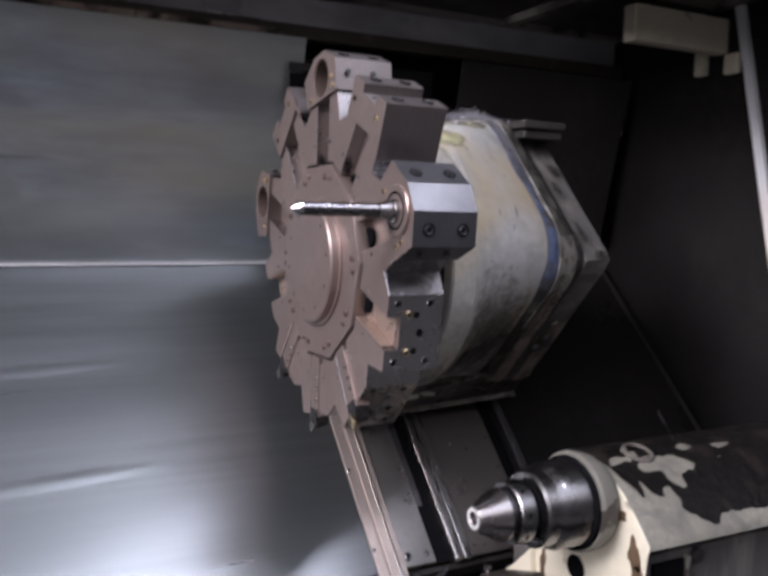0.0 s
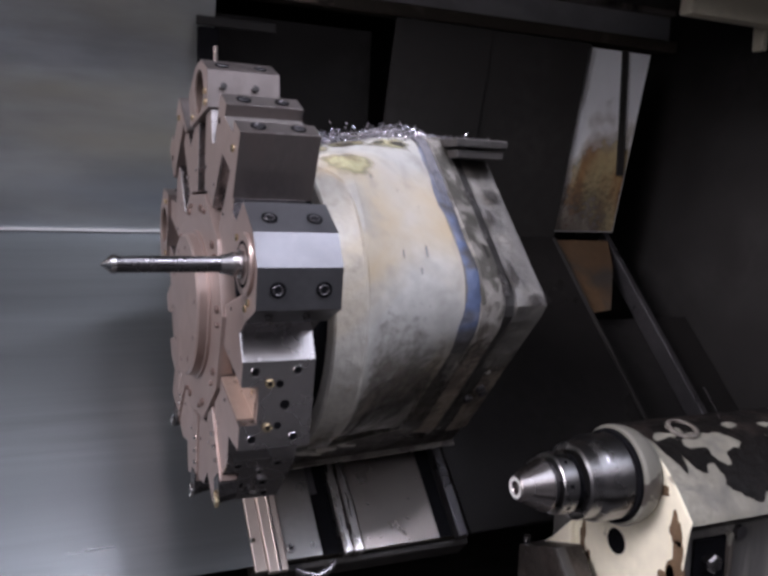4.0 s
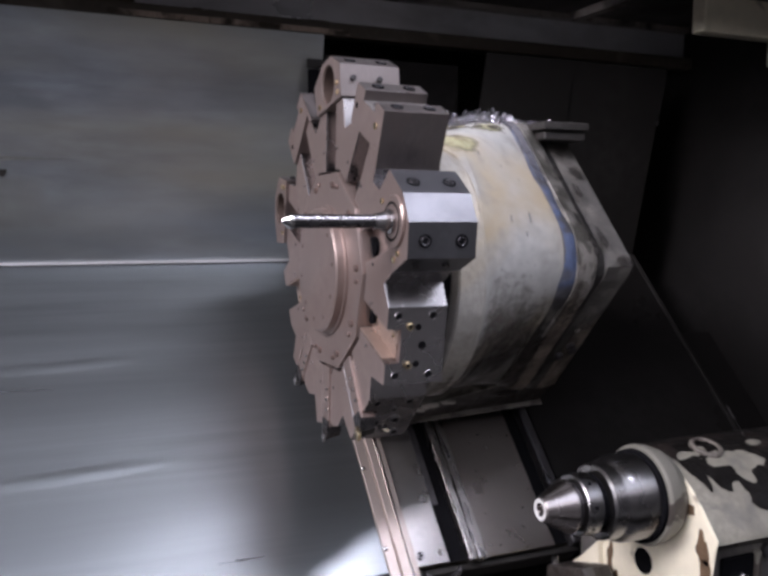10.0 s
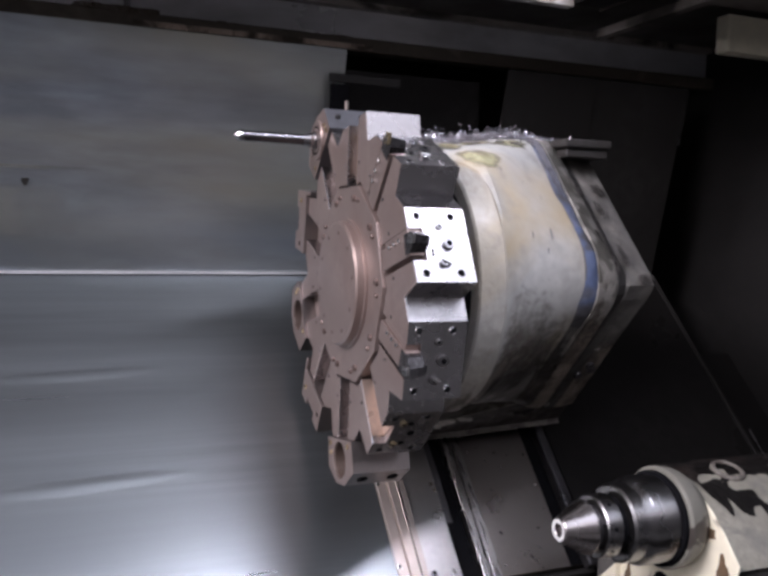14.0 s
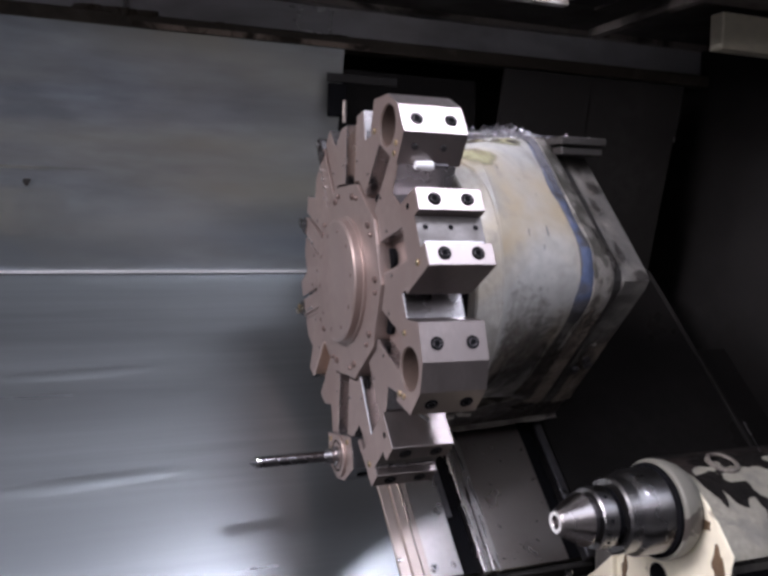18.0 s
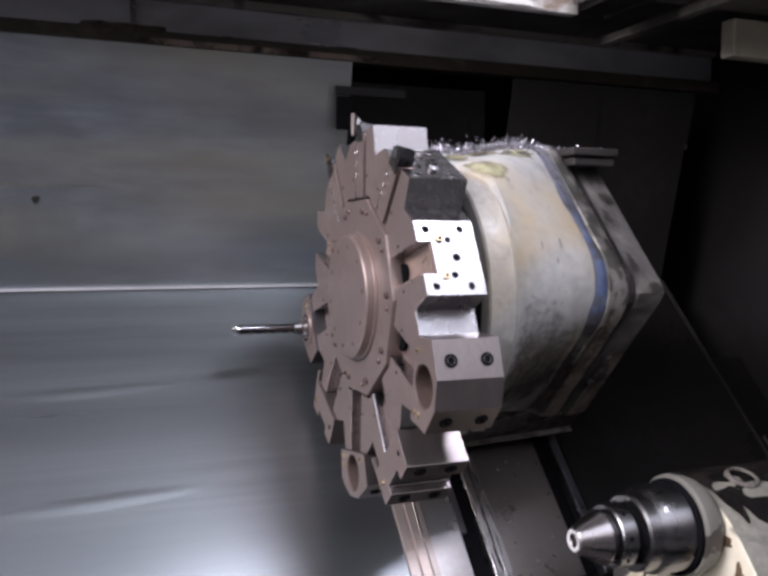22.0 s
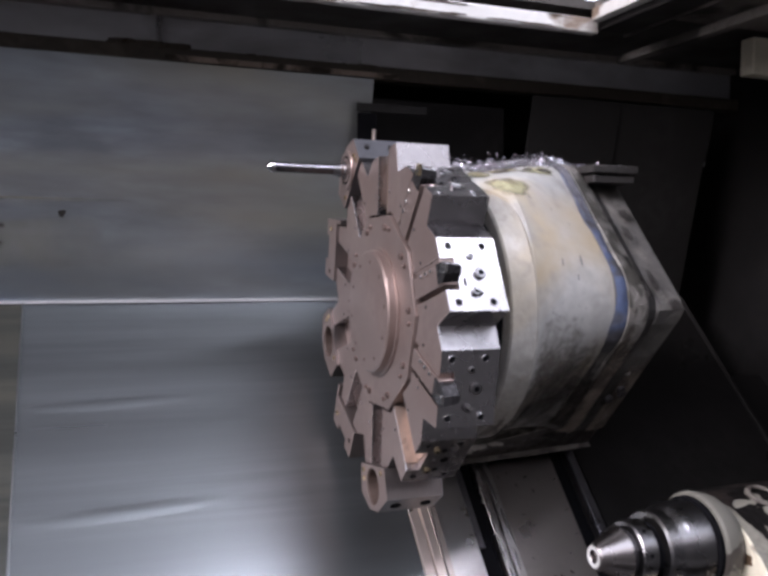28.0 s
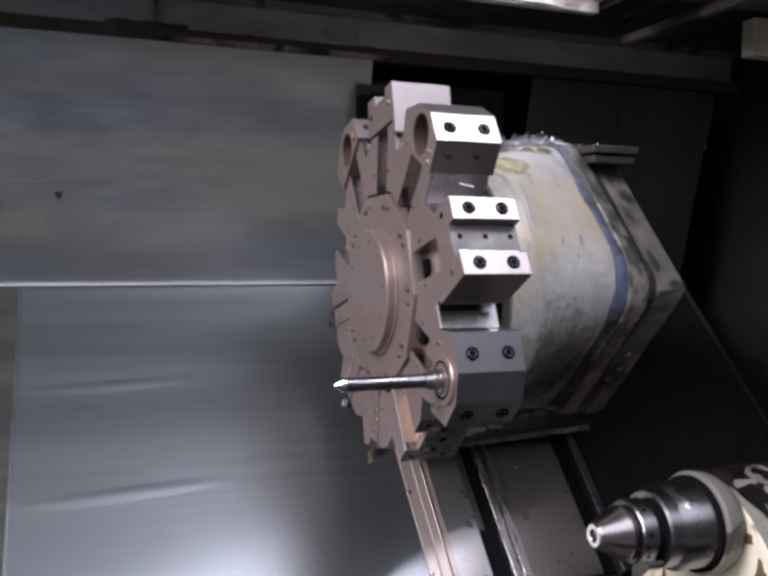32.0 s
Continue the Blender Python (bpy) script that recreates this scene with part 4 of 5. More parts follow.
def turret():
    t = thing("turret", "ten-station steel lathe turret with tool holders and a drill", "turret")
    ring = []
    for k in range(10):
        f = face(k)
        ring += [flat(f, -0.0455, -0.0365), flat(f, -0.0437, 0), flat(f, 0.0437, 0)]
    part("disc", end_bevel(prism(ring, DEEP, THICK), THICK, 0.001), STEEL, t, front=STEEL_FACE)
    for k in range(10):
        f, g, a, b = face(k), face(k + 1), slot(k), slot(k + 1)
        edge = [rad(36 * k + HUB_A + 36 * j, HUB_R + 0.0036) for j in range(3)]
        pad = [meet(flat(a, SLOT, -0.1), flat(a, SLOT, 0), edge[0], edge[1]), meet(flat(a, SLOT, -0.1), flat(a, SLOT, 0), flat(f, 0, 0), flat(f, 0.04, 0)), flat(f, 0.0437, 0), flat(g, -0.0455, -0.0365), flat(g, -0.0437, 0),
               meet(flat(b, -SLOT, -0.1), flat(b, -SLOT, 0), flat(g, 0, 0), flat(g, 0.04, 0)), meet(flat(b, -SLOT, -0.1), flat(b, -SLOT, 0), edge[1], edge[2]), edge[1]]
        pd = part("face_segment", end_bevel(prism(pad, 0.0, DEEP), 0.0, 0.0016), STEEL, t, front=STEEL_FACE)
        for tt, r_ in ((0.026, 0.148), (-0.026, 0.152)):
            y, z = rad(36 * k + 18 + (0 if tt > 0 else 36), r_, tt)
            part("plug", turned([(0.001, 0.0022), (-0.0008, 0.0022), (-0.001, 0.0015), (-0.001, 0)], 10, m=Matrix.Translation((0, y, z))), STEEL, pd)
        # black disc at the inner end of each tool slot, painting the pocket's shade
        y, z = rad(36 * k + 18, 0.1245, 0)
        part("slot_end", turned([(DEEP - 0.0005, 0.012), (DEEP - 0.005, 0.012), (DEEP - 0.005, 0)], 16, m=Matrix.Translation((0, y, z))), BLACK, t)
    hub = part("hub_plate", prism([rad(36 * k + HUB_A, HUB_R) for k in range(10)], -0.003, DEEP + 0.001, 0.001), STEEL_FACE, t, "ten-sided brownish hub plate")
    cap = part("hub_cap", turned([(-0.002, 0.082), (-0.006, 0.082), (-0.0065, 0.0785), (-0.015, 0.078), (-0.017, 0.0755), (-0.0172, 0.074), (-0.0172, 0.0)], 72), STEEL_FACE, t, "round raised hub cap")
    for k in range(10):
        for da, r_, rs in ((3, 0.110, 0.0042), (-5, 0.112, 0.0028)):
            y, z = rad(36 * k + HUB_A + da, r_, 0)
            sc = part("hub_screw", turned([(-0.003, rs), (-0.0056, rs), (-0.0062, rs * 0.8), (-0.0062, rs * 0.4), (-0.0045, rs * 0.4), (-0.0045, 0)], 12, m=Matrix.Translation((0, y, z))), DULL_SCREW, hub)
    for k in range(10):
        y, z = rad(36 * k + 12, 0.064, 0)
        part("cap_screw", turned([(-0.0168, 0.0026), (-0.0177, 0.0026), (-0.0177, 0)], 10, m=Matrix.Translation((0, y, z))), DULL_SCREW, cap)
    for k, kind in enumerate(KINDS):
        if kind in ("drill", "bore"):
            bore_holder(t, face(k), kind == "drill", k)
        elif kind == "jaw":
            jaw_holder(t, face(k))
        else:
            plain_station(t, face(k), slot(k), kind, k)
    return t


def bored_block(pr, x0, x1, rb, cy, cz, n=60):
    """A prism along x over the outline pr (tangential, height) with a round bore at (cy, cz)."""
    b = bmesh.new()
    k = len(pr)
    o = Vector((cy, cz))
    corners = sorted(math.atan2(p[1] - cz, p[0] - cy) for p in pr)
    angs = sorted(corners + [a for a in (2 * math.pi * i / n - math.pi for i in range(n)) if min(abs(a - c) for c in corners) > 0.03])
    out = []
    for a in angs:
        d = Vector((math.cos(a), math.sin(a)))
        best = 1.0
        for j in range(k):
            p, q = Vector(pr[j]) - o, Vector(pr[(j + 1) % k]) - o
            e = q - p
            den = d.x * e.y - d.y * e.x
            if abs(den) > 1e-9:
                s_ = (p.x * e.y - p.y * e.x) / den
                u = (p.x * d.y - p.y * d.x) / den
                if s_ > 0 and -1e-5 <= u <= 1 + 1e-5:
                    best = min(best, s_)
        out.append(d * best + o)
    c = 0.0015
    rings = []
    for x, r in ((x0, rb + c), (x0 + c, rb), (x1, rb)):
        rings.append([b.verts.new((x, cy + r * math.cos(a), cz + r * math.sin(a))) for a in angs])
    o0 = [b.verts.new((x0, p.x, p.y)) for p in out]
    o1 = [b.verts.new((x1, p.x, p.y)) for p in out]
    loops = [o1, o0] + rings
    for p, q in zip(loops, loops[1:] + loops[:1]):
        for i in range(len(angs)):
            j = (i + 1) % len(angs)
            b.faces.new((p[i], p[j], q[j], q[i]))
    return b


def set_screw(m, parent, ring=True):
    """A socket set screw in a hole with a bright chamfer, the hole's shade painted as a black disc; z of m points out
    of the hole.
    """
    part("set_screw", pin(0, 0, -0.003, 0.0009, 0.0072, 18, m=m), BLACK, parent)
    if ring:
        part("set_screw_socket", turned([(0.0010, 0.0046), (0.0014, 0.0042), (0.0010, 0.0036)], 14, m=m @ Matrix.Rotation(-math.pi / 2, 4, "Y"), cap=False), STEEL_DARK, parent)


def bore_holder(t, m, drill, k):
    cy, cz = -0.004, 0.0276
    pr = [(-0.0485, 0.0004), (-0.051, 0.039), (-0.020, 0.0585), (0.0125, 0.0585), (0.050, 0.039), (0.044, 0.0004)]
    b = bored_block(pr, -0.004, 0.0725, 0.0225, cy, cz)
    b.transform(m)
    h = part("boring_bar_holder", b, HOLDER_DULL if drill else HOLDER, t, "machined steel holder with a round bore", front=STEEL_FACE)
    h.data.materials.append(BORE)
    back = m.inverted()
    # faces inside the bore take a darker brown than the holder
    for f in h.data.polygons:
        q = back @ f.center
        if math.hypot(q.y - cy, q.z - cz) < 0.0242 and abs(f.normal.x) < 0.9:
            f.material_index = 2
    for x in (0.0145, 0.0555):
        for y, z, a in ((-0.0363, 0.0483, 32), (0.0298, 0.0496, -27.5)):
            set_screw(m @ Matrix.Translation((x, y, z)) @ Matrix.Rotation(radians(a), 4, "X"), h)
    for x in (0.012, 0.046):
        part("side_pin", turned([(-0.001, 0.0036), (0.0035, 0.0036), (0.004, 0.003), (0.004, 0)], 14, m=m @ Matrix.Translation((x, -0.0497, 0.022)) @ Matrix.Rotation(-math.pi / 2, 4, "Z")), TOOLBLACK, h, "black grub screw standing out")
    for y, r_ in ((-0.037, 0.020), (0.030, 0.008), (-0.038, 0.008)):
        part("coolant_plug", turned([(-0.003, 0.0034), (-0.0055, 0.0034), (-0.0062, 0.0022), (-0.0062, 0)], 12, m=m @ Matrix.Translation((0, y, r_))), BRASS, h)
    if drill:
        c = m @ Matrix.Translation((0, cy, cz))
        sleeve = part("sleeve", turned([(0.03, 0.0220), (-0.0042, 0.0220), (-0.0042, 0.0275), (-0.0066, 0.0275), (-0.0076, 0.0265), (-0.0076, 0.0)], 40, m=c), STEEL_FACE, h, "shiny collar of the drill sleeve")
        part("sleeve_groove", turned([(-0.0078, 0.0205), (-0.0079, 0.0178)], 36, m=c, cap=False), BLACK, sleeve)
        part("chuck_nut", turned([(-0.0070, 0.0125), (-0.0110, 0.0125), (-0.0122, 0.0102), (-0.017, 0.0105), (-0.020, 0.0092), (-0.026, 0.0082), (-0.027, 0.0078), (-0.027, 0)], 28, m=c), STEEL, h)
        part("drill", turned([(-0.026, 0.0070), (-0.112, 0.0070), (-0.113, 0.0066), (-0.113, 0)], 24, m=c), DRILL, h, "long dark twist drill")
        part("drill_tip", turned([(-0.1115, 0.0078), (-0.1155, 0.0078), (-0.1234, 0.0006), (-0.1236, 0)], 20, m=c), CHROME, h, "bright drill point")
    elif k == 2:
        part("clip", turned([(0.030, 0.0022), (0.046, 0.0022), (0.047, 0.001)], 10, m=m @ Matrix.Translation((0, -0.050, -0.004)) @ Matrix.Rotation(-0.6, 4, "Z")), CHROME, h, "small bright clip")
    else:
        part("nozzle", turned([(0.016, 0.0045), (0.034, 0.0058), (0.037, 0.0045), (0.037, 0)], 14, m=m @ Matrix.Translation((0, -0.054, 0.002))), WHITE_CLEAN, h, "white plastic coolant nozzle")
        part("nozzle_screw", turned([(0.040, 0.0030), (0.055, 0.0030)], 12, m=m @ Matrix.Translation((0, -0.053, 0.002))), STEEL_DARK, h)


def jaw_holder(t, m):
    pr = [(-0.054, -0.018), (-0.0495, 0.0465), (-0.0241, 0.0465), (-0.0241, 0.035), (0.0121, 0.035), (0.0121, 0.048), (0.039, 0.048), (0.041, 0.0004), (-0.0466, 0.0004), (-0.0473, -0.018)]
    h = part("tool_block", prism(pr, -0.004, 0.073, 0.0010, m=m), HOLDER, t, "milled steel clamp block with two jaws", front=STEEL_FACE)
    for x in (0.016, 0.054):
        set_screw(m @ Matrix.Translation((x, -0.036, 0.0465)), h)
        set_screw(m @ Matrix.Translation((x, 0.0255, 0.048)), h)
    for x in (0.006, 0.035, 0.064):
        part("floor_screw", pin(x, -0.001, 0.034, 0.0358, 0.0030, m=m), BLACK, h)
    # thin sheet whose dull colour holds both oil and the jaws' shade
    part("jaw_floor", box(-0.0038, 0.0728, -0.0239, 0.0119, 0.0350, 0.0354, m=m), JAW_FLOOR, h, "dull oiled floor between the jaws with shade painted in")
    part("clamp_wedge", box(0.0, 0.069, -0.0239, -0.018, 0.0355, 0.0385, 0.0006, m=m), STEEL, h)
    part("coolant_plug", turned([(-0.003, 0.0038), (-0.0055, 0.0038), (-0.0065, 0.0024), (-0.0065, 0)], 12, m=m @ Matrix.Translation((0, -0.036, 0.024))), BRASS, h)
    part("plug_hole", turned([(-0.003, 0.0036), (-0.0044, 0.0036), (-0.0044, 0)], 12, m=m @ Matrix.Translation((0, 0.029, 0.024))), BLACK, h)


def ring_screw(x, y, r, mat, parent, m, lift=0.0012):
    sc = part("clamp_screw", turned([(-0.001, r), (lift, r), (lift + 0.0006, r * 0.8), (lift + 0.0006, r * 0.45), (0.0002, r * 0.45), (0.0002, 0)], 16,
                                    m=m @ Matrix.Translation((x, y, 0)) @ Matrix.Rotation(-math.pi / 2, 4, "Y")), mat, parent)
    part("screw_socket", turned([(lift + 0.0003, r * 0.5), (lift + 0.0008, r * 0.5), (lift + 0.0008, 0)], 10, m=m @ Matrix.Translation((x, y, 0)) @ Matrix.Rotation(-math.pi / 2, 4, "Y")), BLACK, sc)
    return sc


def plain_station(t, m, g, kind, k):
    for x in (0.013, 0.0534):
        for y in (-0.0335, 0.0335):
            hole = part("bolt_hole", pin(x, y, -0.004, 0.0004, 0.0037, 16, m=m), BLACK, t)
            part("hole_rim", turned([(0.0, 0.0047), (0.0005, 0.0043), (0.0005, 0.0041), (0.0002, 0.0036)], 16, m=m @ Matrix.Translation((x, y, 0)) @ Matrix.Rotation(-math.pi / 2, 4, "Y"), cap=False), STEEL, hole)
    if kind == "open":
        for y in (-0.022, 0.022):
            ring_screw(0.027, y, 0.0044, BRASS, t, m, 0.002)
            part("screw_hole", pin(0.037, y * 0.95, -0.003, 0.0005, 0.0036, 14, m=m), BLACK, t)
        part("screw_hole", pin(0.043, 0.0, -0.003, 0.0005, 0.0046, 14, m=m), BLACK, t)
        part("slot_wall", box(0.0006, DEEP - 0.0004, -SLOT + 0.0003, -SLOT + 0.0018, -0.078, -0.005, m=g), RUST_STEEL, t, "coppery oiled slot wall")
        part("slot_plug", turned([(DEEP + 0.0005, 0.0026), (DEEP - 0.002, 0.0026), (DEEP - 0.002, 0)], 10, m=g @ Matrix.Translation((0, 0.004, -0.018))), BRASS, t)
        part("slot_floor", box(DEEP - 0.0012, DEEP - 0.0003, -SLOT + 0.002, SLOT - 0.001, -0.078, -0.0055, m=g), RUST_STEEL, t)
    else:
        # turning tool clamped in the radial slot, its head standing out of the rim
        hand = 1 if k != 7 else -1
        tool = part("tool_shank", box(-0.0015, DEEP - 0.001, -0.0125, 0.0115, -0.078, 0.001, 0.0008, m=g), STEEL_FACE, t, "oiled square tool shank")
        head = [(-0.0115, -0.008), (-0.0115, 0.010), (-0.006, 0.019), (0.003, 0.015), (0.0105, 0.004), (0.0105, -0.008)]
        if k == 6:
            head = [(y * 1.05, r_ + 0.006 * (r_ > 0)) for y, r_ in head]
        pts = [(hand * y, r_) for y, r_ in head]
        b = bmesh.new()
        lo = [b.verts.new((-0.003, y, r_)) for y, r_ in pts]
        hi = [b.verts.new((0.0165, y * 0.85, -0.008 + (r_ + 0.008) * 0.86)) for y, r_ in pts]
        b.faces.new(lo)
        b.faces.new(hi[::-1])
        for i in range(len(pts)):
            j = (i + 1) % len(pts)
            b.faces.new((lo[i], hi[i], hi[j], lo[j]))
        bevel(b, 0.0008)
        b.transform(g)
        part("tool_head", b, TOOLBLACK, tool, "black cutting tool head")
        part("insert", prism([(hand * 0.000, 0.006), (hand * -0.009, 0.011), (hand * -0.004, 0.0235), (hand * 0.004, 0.019)], -0.0065, -0.0025, 0.0006, m=g), BRASS if k == 8 else CHROME, tool, "small carbide insert")
        part("insert_screw", turned([(-0.0065, 0.0022), (-0.0072, 0.0018), (-0.0072, 0)], 10, m=g @ Matrix.Translation((0, hand * -0.003, 0.0135))), STEEL_DARK, tool)
        part("wedge", box(0.0005, DEEP - 0.001, 0.0122, SLOT - 0.0004, -0.07, -0.006, 0.0006, m=g), STEEL_FACE, t)
        for r_ in (-0.050, -0.036, -0.022):
            part("clamp_stud", turned([(-0.001, 0.0028), (-0.004, 0.0028), (-0.0048, 0.0018), (-0.0048, 0)], 10, m=g @ Matrix.Translation((0, 0.0085, r_))), CHROME, tool)
        ring_screw(0.044, 0.0, 0.0066, QUILL, t, m, 0.0035)
        ring_screw(0.037, 0.021, 0.0040, QUILL, t, m, 0.002)
        sc = ring_screw(0.035, -0.022, 0.0046, QUILL, t, m, 0.0035)
        part("elbow", turned([(0.0, 0.0026), (0.010, 0.0026), (0.0105, 0.0015), (0.0105, 0)], 10, m=m @ Matrix.Translation((0.033, -0.019, 0.003)) @ Matrix.Rotation(-0.5, 4, "Z")), CHROME, t, "bent coolant elbow")
        part("key_slot", box(0.0235, 0.0258, -0.014, -0.0055, -0.001, 0.0006, m=m), BLACK, t)


# ---- the tailstock ----
TAIL = (-0.2356, -0.2568)


def tailstock():
    k = thing("tailstock", "tailstock with a live centre and peeling cream paint over black", "tailstock")
    m = Matrix.Translation((0, *TAIL))
    cone = part("centre_point", turned([(0.176, 0.0), (0.176, 0.0060), (0.169, 0.0070), (0.168, 0.0078), (0.168, 0.0125), (0.1695, 0.0145), (0.200, 0.0305), (0.2015, 0.0305), (0.2022, 0.026)], 56, m=m), CONE, k, "bright hollow-nosed live centre cone")
    part("nose_face", turned([(0.1676, 0.0076), (0.1674, 0.0123)], 40, m=m, cap=False), NOSE, cone, "worn bright nose face")
    part("neck", turned([(0.202, 0.026), (0.211, 0.026)], 48, m=m, cap=False), STEEL_DARK, k)
    ring = part("lock_ring", turned([(0.209, 0.026), (0.2095, 0.0335), (0.211, 0.0350), (0.228, 0.0360), (0.2295, 0.0345), (0.230, 0.030)], 56, m=m), QUILL, k, "steel lock ring with pin holes")
    for a in range(0, 360, 45):
        y, z = rad(a + 12, 0.0350)
        part("pin_hole", turned([(0, 0.0022), (0.001, 0.0022), (0.001, 0)], 10, m=m @ Matrix.Translation((0.219, y, z)) @ station(a + 12).to_3x3().to_4x4() @ Matrix.Rotation(-math.pi / 2, 4, "Y")), BLACK, ring)
    part("seal_groove", turned([(0.229, 0.0320), (0.240, 0.0320)], 48, m=m, cap=False), BLACK, k)
    part("quill", turned([(0.238, 0.031), (0.2385, 0.0415), (0.241, 0.0435), (0.256, 0.0445), (0.262, 0.0480), (0.266, 0.0495), (0.296, 0.0505)], 64, m=m), QUILL, k, "dark polished steel quill")
    part("scraper", turned([(0.2955, 0.046), (0.2955, 0.0530), (0.297, 0.0545), (0.302, 0.0545), (0.303, 0.046)], 56, m=m), BLACK, k, "black scraper ring")
    fl = part("flange", turned([(0.302, 0.044), (0.302, 0.0575), (0.305, 0.0590), (0.318, 0.0575), (0.328, 0.0535), (0.336, 0.048), (0.336, 0.04)], 56, m=m), PEEL_LIGHT, k, "chipped cream front flange")
    # the barrel is flush with the front plate: one section drawn out along x
    sec = [(-0.3285, -0.2910), (-0.3285, -0.2845), (-0.304, -0.2545), (-0.285, -0.2365), (-0.258, -0.2190), (-0.235, -0.2110), (-0.21, -0.2090), (-0.18, -0.2130), (-0.155, -0.2280)]
    run = np.concatenate(([0], np.cumsum([math.hypot(q[0] - p[0], q[1] - p[1]) for p, q in zip(sec, sec[1:])])))

    def skin(s_):
        """Point (y, z) of the barrel's section at the length s_ from its lower edge, rounded off."""
        u = [min(run[-1], max(0.0, s_ + d)) for d in (-0.007, -0.0035, 0.0, 0.0035, 0.007)]
        return (float(np.mean(np.interp(u, run, [p[0] for p in sec]))), float(np.mean(np.interp(u, run, [p[1] for p in sec]))))

    outline = [skin(run[-1] * i / 40) for i in range(41)]
    b = prism([(-0.25, -0.300)] + outline + [(-0.155, -0.300)], 0.3382, 0.935)
    barrel = part("barrel", b, BARREL, k, "peeling cream and black painted barrel")
    bm = bmesh.new()
    lay = bm.verts.layers.float.new("thickness")
    islands = ((0.363, 0.120, 0.010, 0.006, 0.3), (0.408, 0.104, 0.022, 0.009, 0.0), (0.440, 0.100, 0.024, 0.013, -0.2), (0.427, 0.080, 0.009, 0.014, 0.0), (0.403, 0.056, 0.008, 0.012, 0.0), (0.481, 0.128, 0.009, 0.006, 0.0), (0.541, 0.121, 0.013, 0.005, 0.0), (0.392, 0.126, 0.010, 0.006, 0.4))
    cols = []
    for i in range(231):
        x = 0.3384 + 0.0026 * i
        edge = float(np.interp(x, [0.339, 0.347, 0.355, 0.362, 0.366, 0.369, 0.373, 0.378, 0.393, 0.397, 0.402, 0.417, 0.441, 0.455, 0.462, 0.477, 0.525, 0.60], [0.140, 0.098, 0.074, 0.060, 0.066, 0.086, 0.080, 0.064, 0.050, 0.056, 0.046, 0.034, 0.016, 0.018, 0.031, 0.028, 0.024, 0.020]))
        col = []
        for j in range(54):
            s_ = 0.004 * j
            (y0, z0), (y, z), (y1, z1) = skin(s_ - 0.002), skin(s_), skin(s_ + 0.002)
            d = math.hypot(y1 - y0, z1 - z0) or 1.0
            v = bm.verts.new((x, y - 0.0009 * (z1 - z0) / d, z + 0.0009 * (y1 - y0) / d))
            th = min(0.72, max(0.0, 0.46 + (s_ - edge) / 0.024))
            for xi, si, rx, rs, tilt in islands:
                g = ((x - xi) / rx) ** 2 + ((s_ - si - tilt * (x - xi)) / rs) ** 2
                th -= 0.60 * math.exp(-0.8 * g)
            v[lay] = th
            col.append(v)
        cols.append(col)
    for p, q in zip(cols, cols[1:]):
        for j in range(53):
            bm.faces.new((p[j], q[j], q[j + 1], p[j + 1]))
    part("bare_patch", bm, BARE, barrel, "bare black iron where the paint has peeled")
    part("front_plate", prism([(-0.258, -0.219), (-0.285, -0.236), (-0.304, -0.254), (-0.330, -0.284), (-0.327, -0.296), (-0.320, -0.36), (-0.320, -0.752), (-0.05, -0.752), (-0.05, -0.43), (-0.061, -0.417), (-0.139, -0.355), (-0.165, -0.30), (-0.20, -0.24)], 0.335, 0.3381, 0.001), CREAM, k, "yellowed cream front plate with dark stains")
    for i, (y, z, sy, sz) in enumerate(((-0.150, -0.372, 0.006, 0.020), (-0.158, -0.405, 0.008, 0.018), (-0.309, -0.300, 0.009, 0.020), (-0.312, -0.340, 0.012, 0.028), (-0.300, -0.365, 0.014, 0.02), (-0.286, -0.262, 0.010, 0.006), (-0.172, -0.440, 0.010, 0.022), (-0.118, -0.392, 0.010, 0.004))):
        bb = flake(sz, sy, 0.0008, 60 + i, 24)
        bb.transform(Matrix.Translation((0.3346, y, z)) @ Matrix.Rotation(-math.pi / 2, 4, "Y"))
        part("stain", bb, STAIN, k)
    part("rib", prism([(-0.10, -0.355), (-0.03, -0.425), (-0.03, -0.60), (-0.13, -0.60)], 0.325, 0.347, 0.003), CREAM, k)
    part("pedestal", box(0.346, 0.935, -0.262, -0.035, -0.752, -0.312, 0.006), STREAK, k, "dark grey streaked pedestal side")
    part("pocket", box(0.375, 0.425, -0.2665, -0.261, -0.42, -0.322, 0.002), BLACK, k)
    part("pocket_bolt", turned([(0, 0.012), (0.014, 0.012), (0.016, 0.009), (0.016, 0)], 6, m=Matrix.Translation((0.398, -0.262, -0.350)) @ station(0) @ Matrix.Rotation(-math.pi / 2, 4, "Y")), STEEL, k, "steel pocket bolt")
    part("pocket_wall", box(0.424, 0.431, -0.272, -0.262, -0.42, -0.318, 0.002), PEEL_LIGHT, k)
    part("side_bolt", turned([(0, 0.009), (0.006, 0.009), (0.007, 0.006), (0.007, 0)], 14, m=Matrix.Translation((0.446, -0.262, -0.322)) @ station(0) @ Matrix.Rotation(-math.pi / 2, 4, "Y")), STEEL_DARK, k)
    lug = part("lug", turned([(0.336, 0.026), (0.352, 0.028)], 28, m=Matrix.Translation((0, -0.180, -0.352))), PEEL, k, "dark chipped lug")
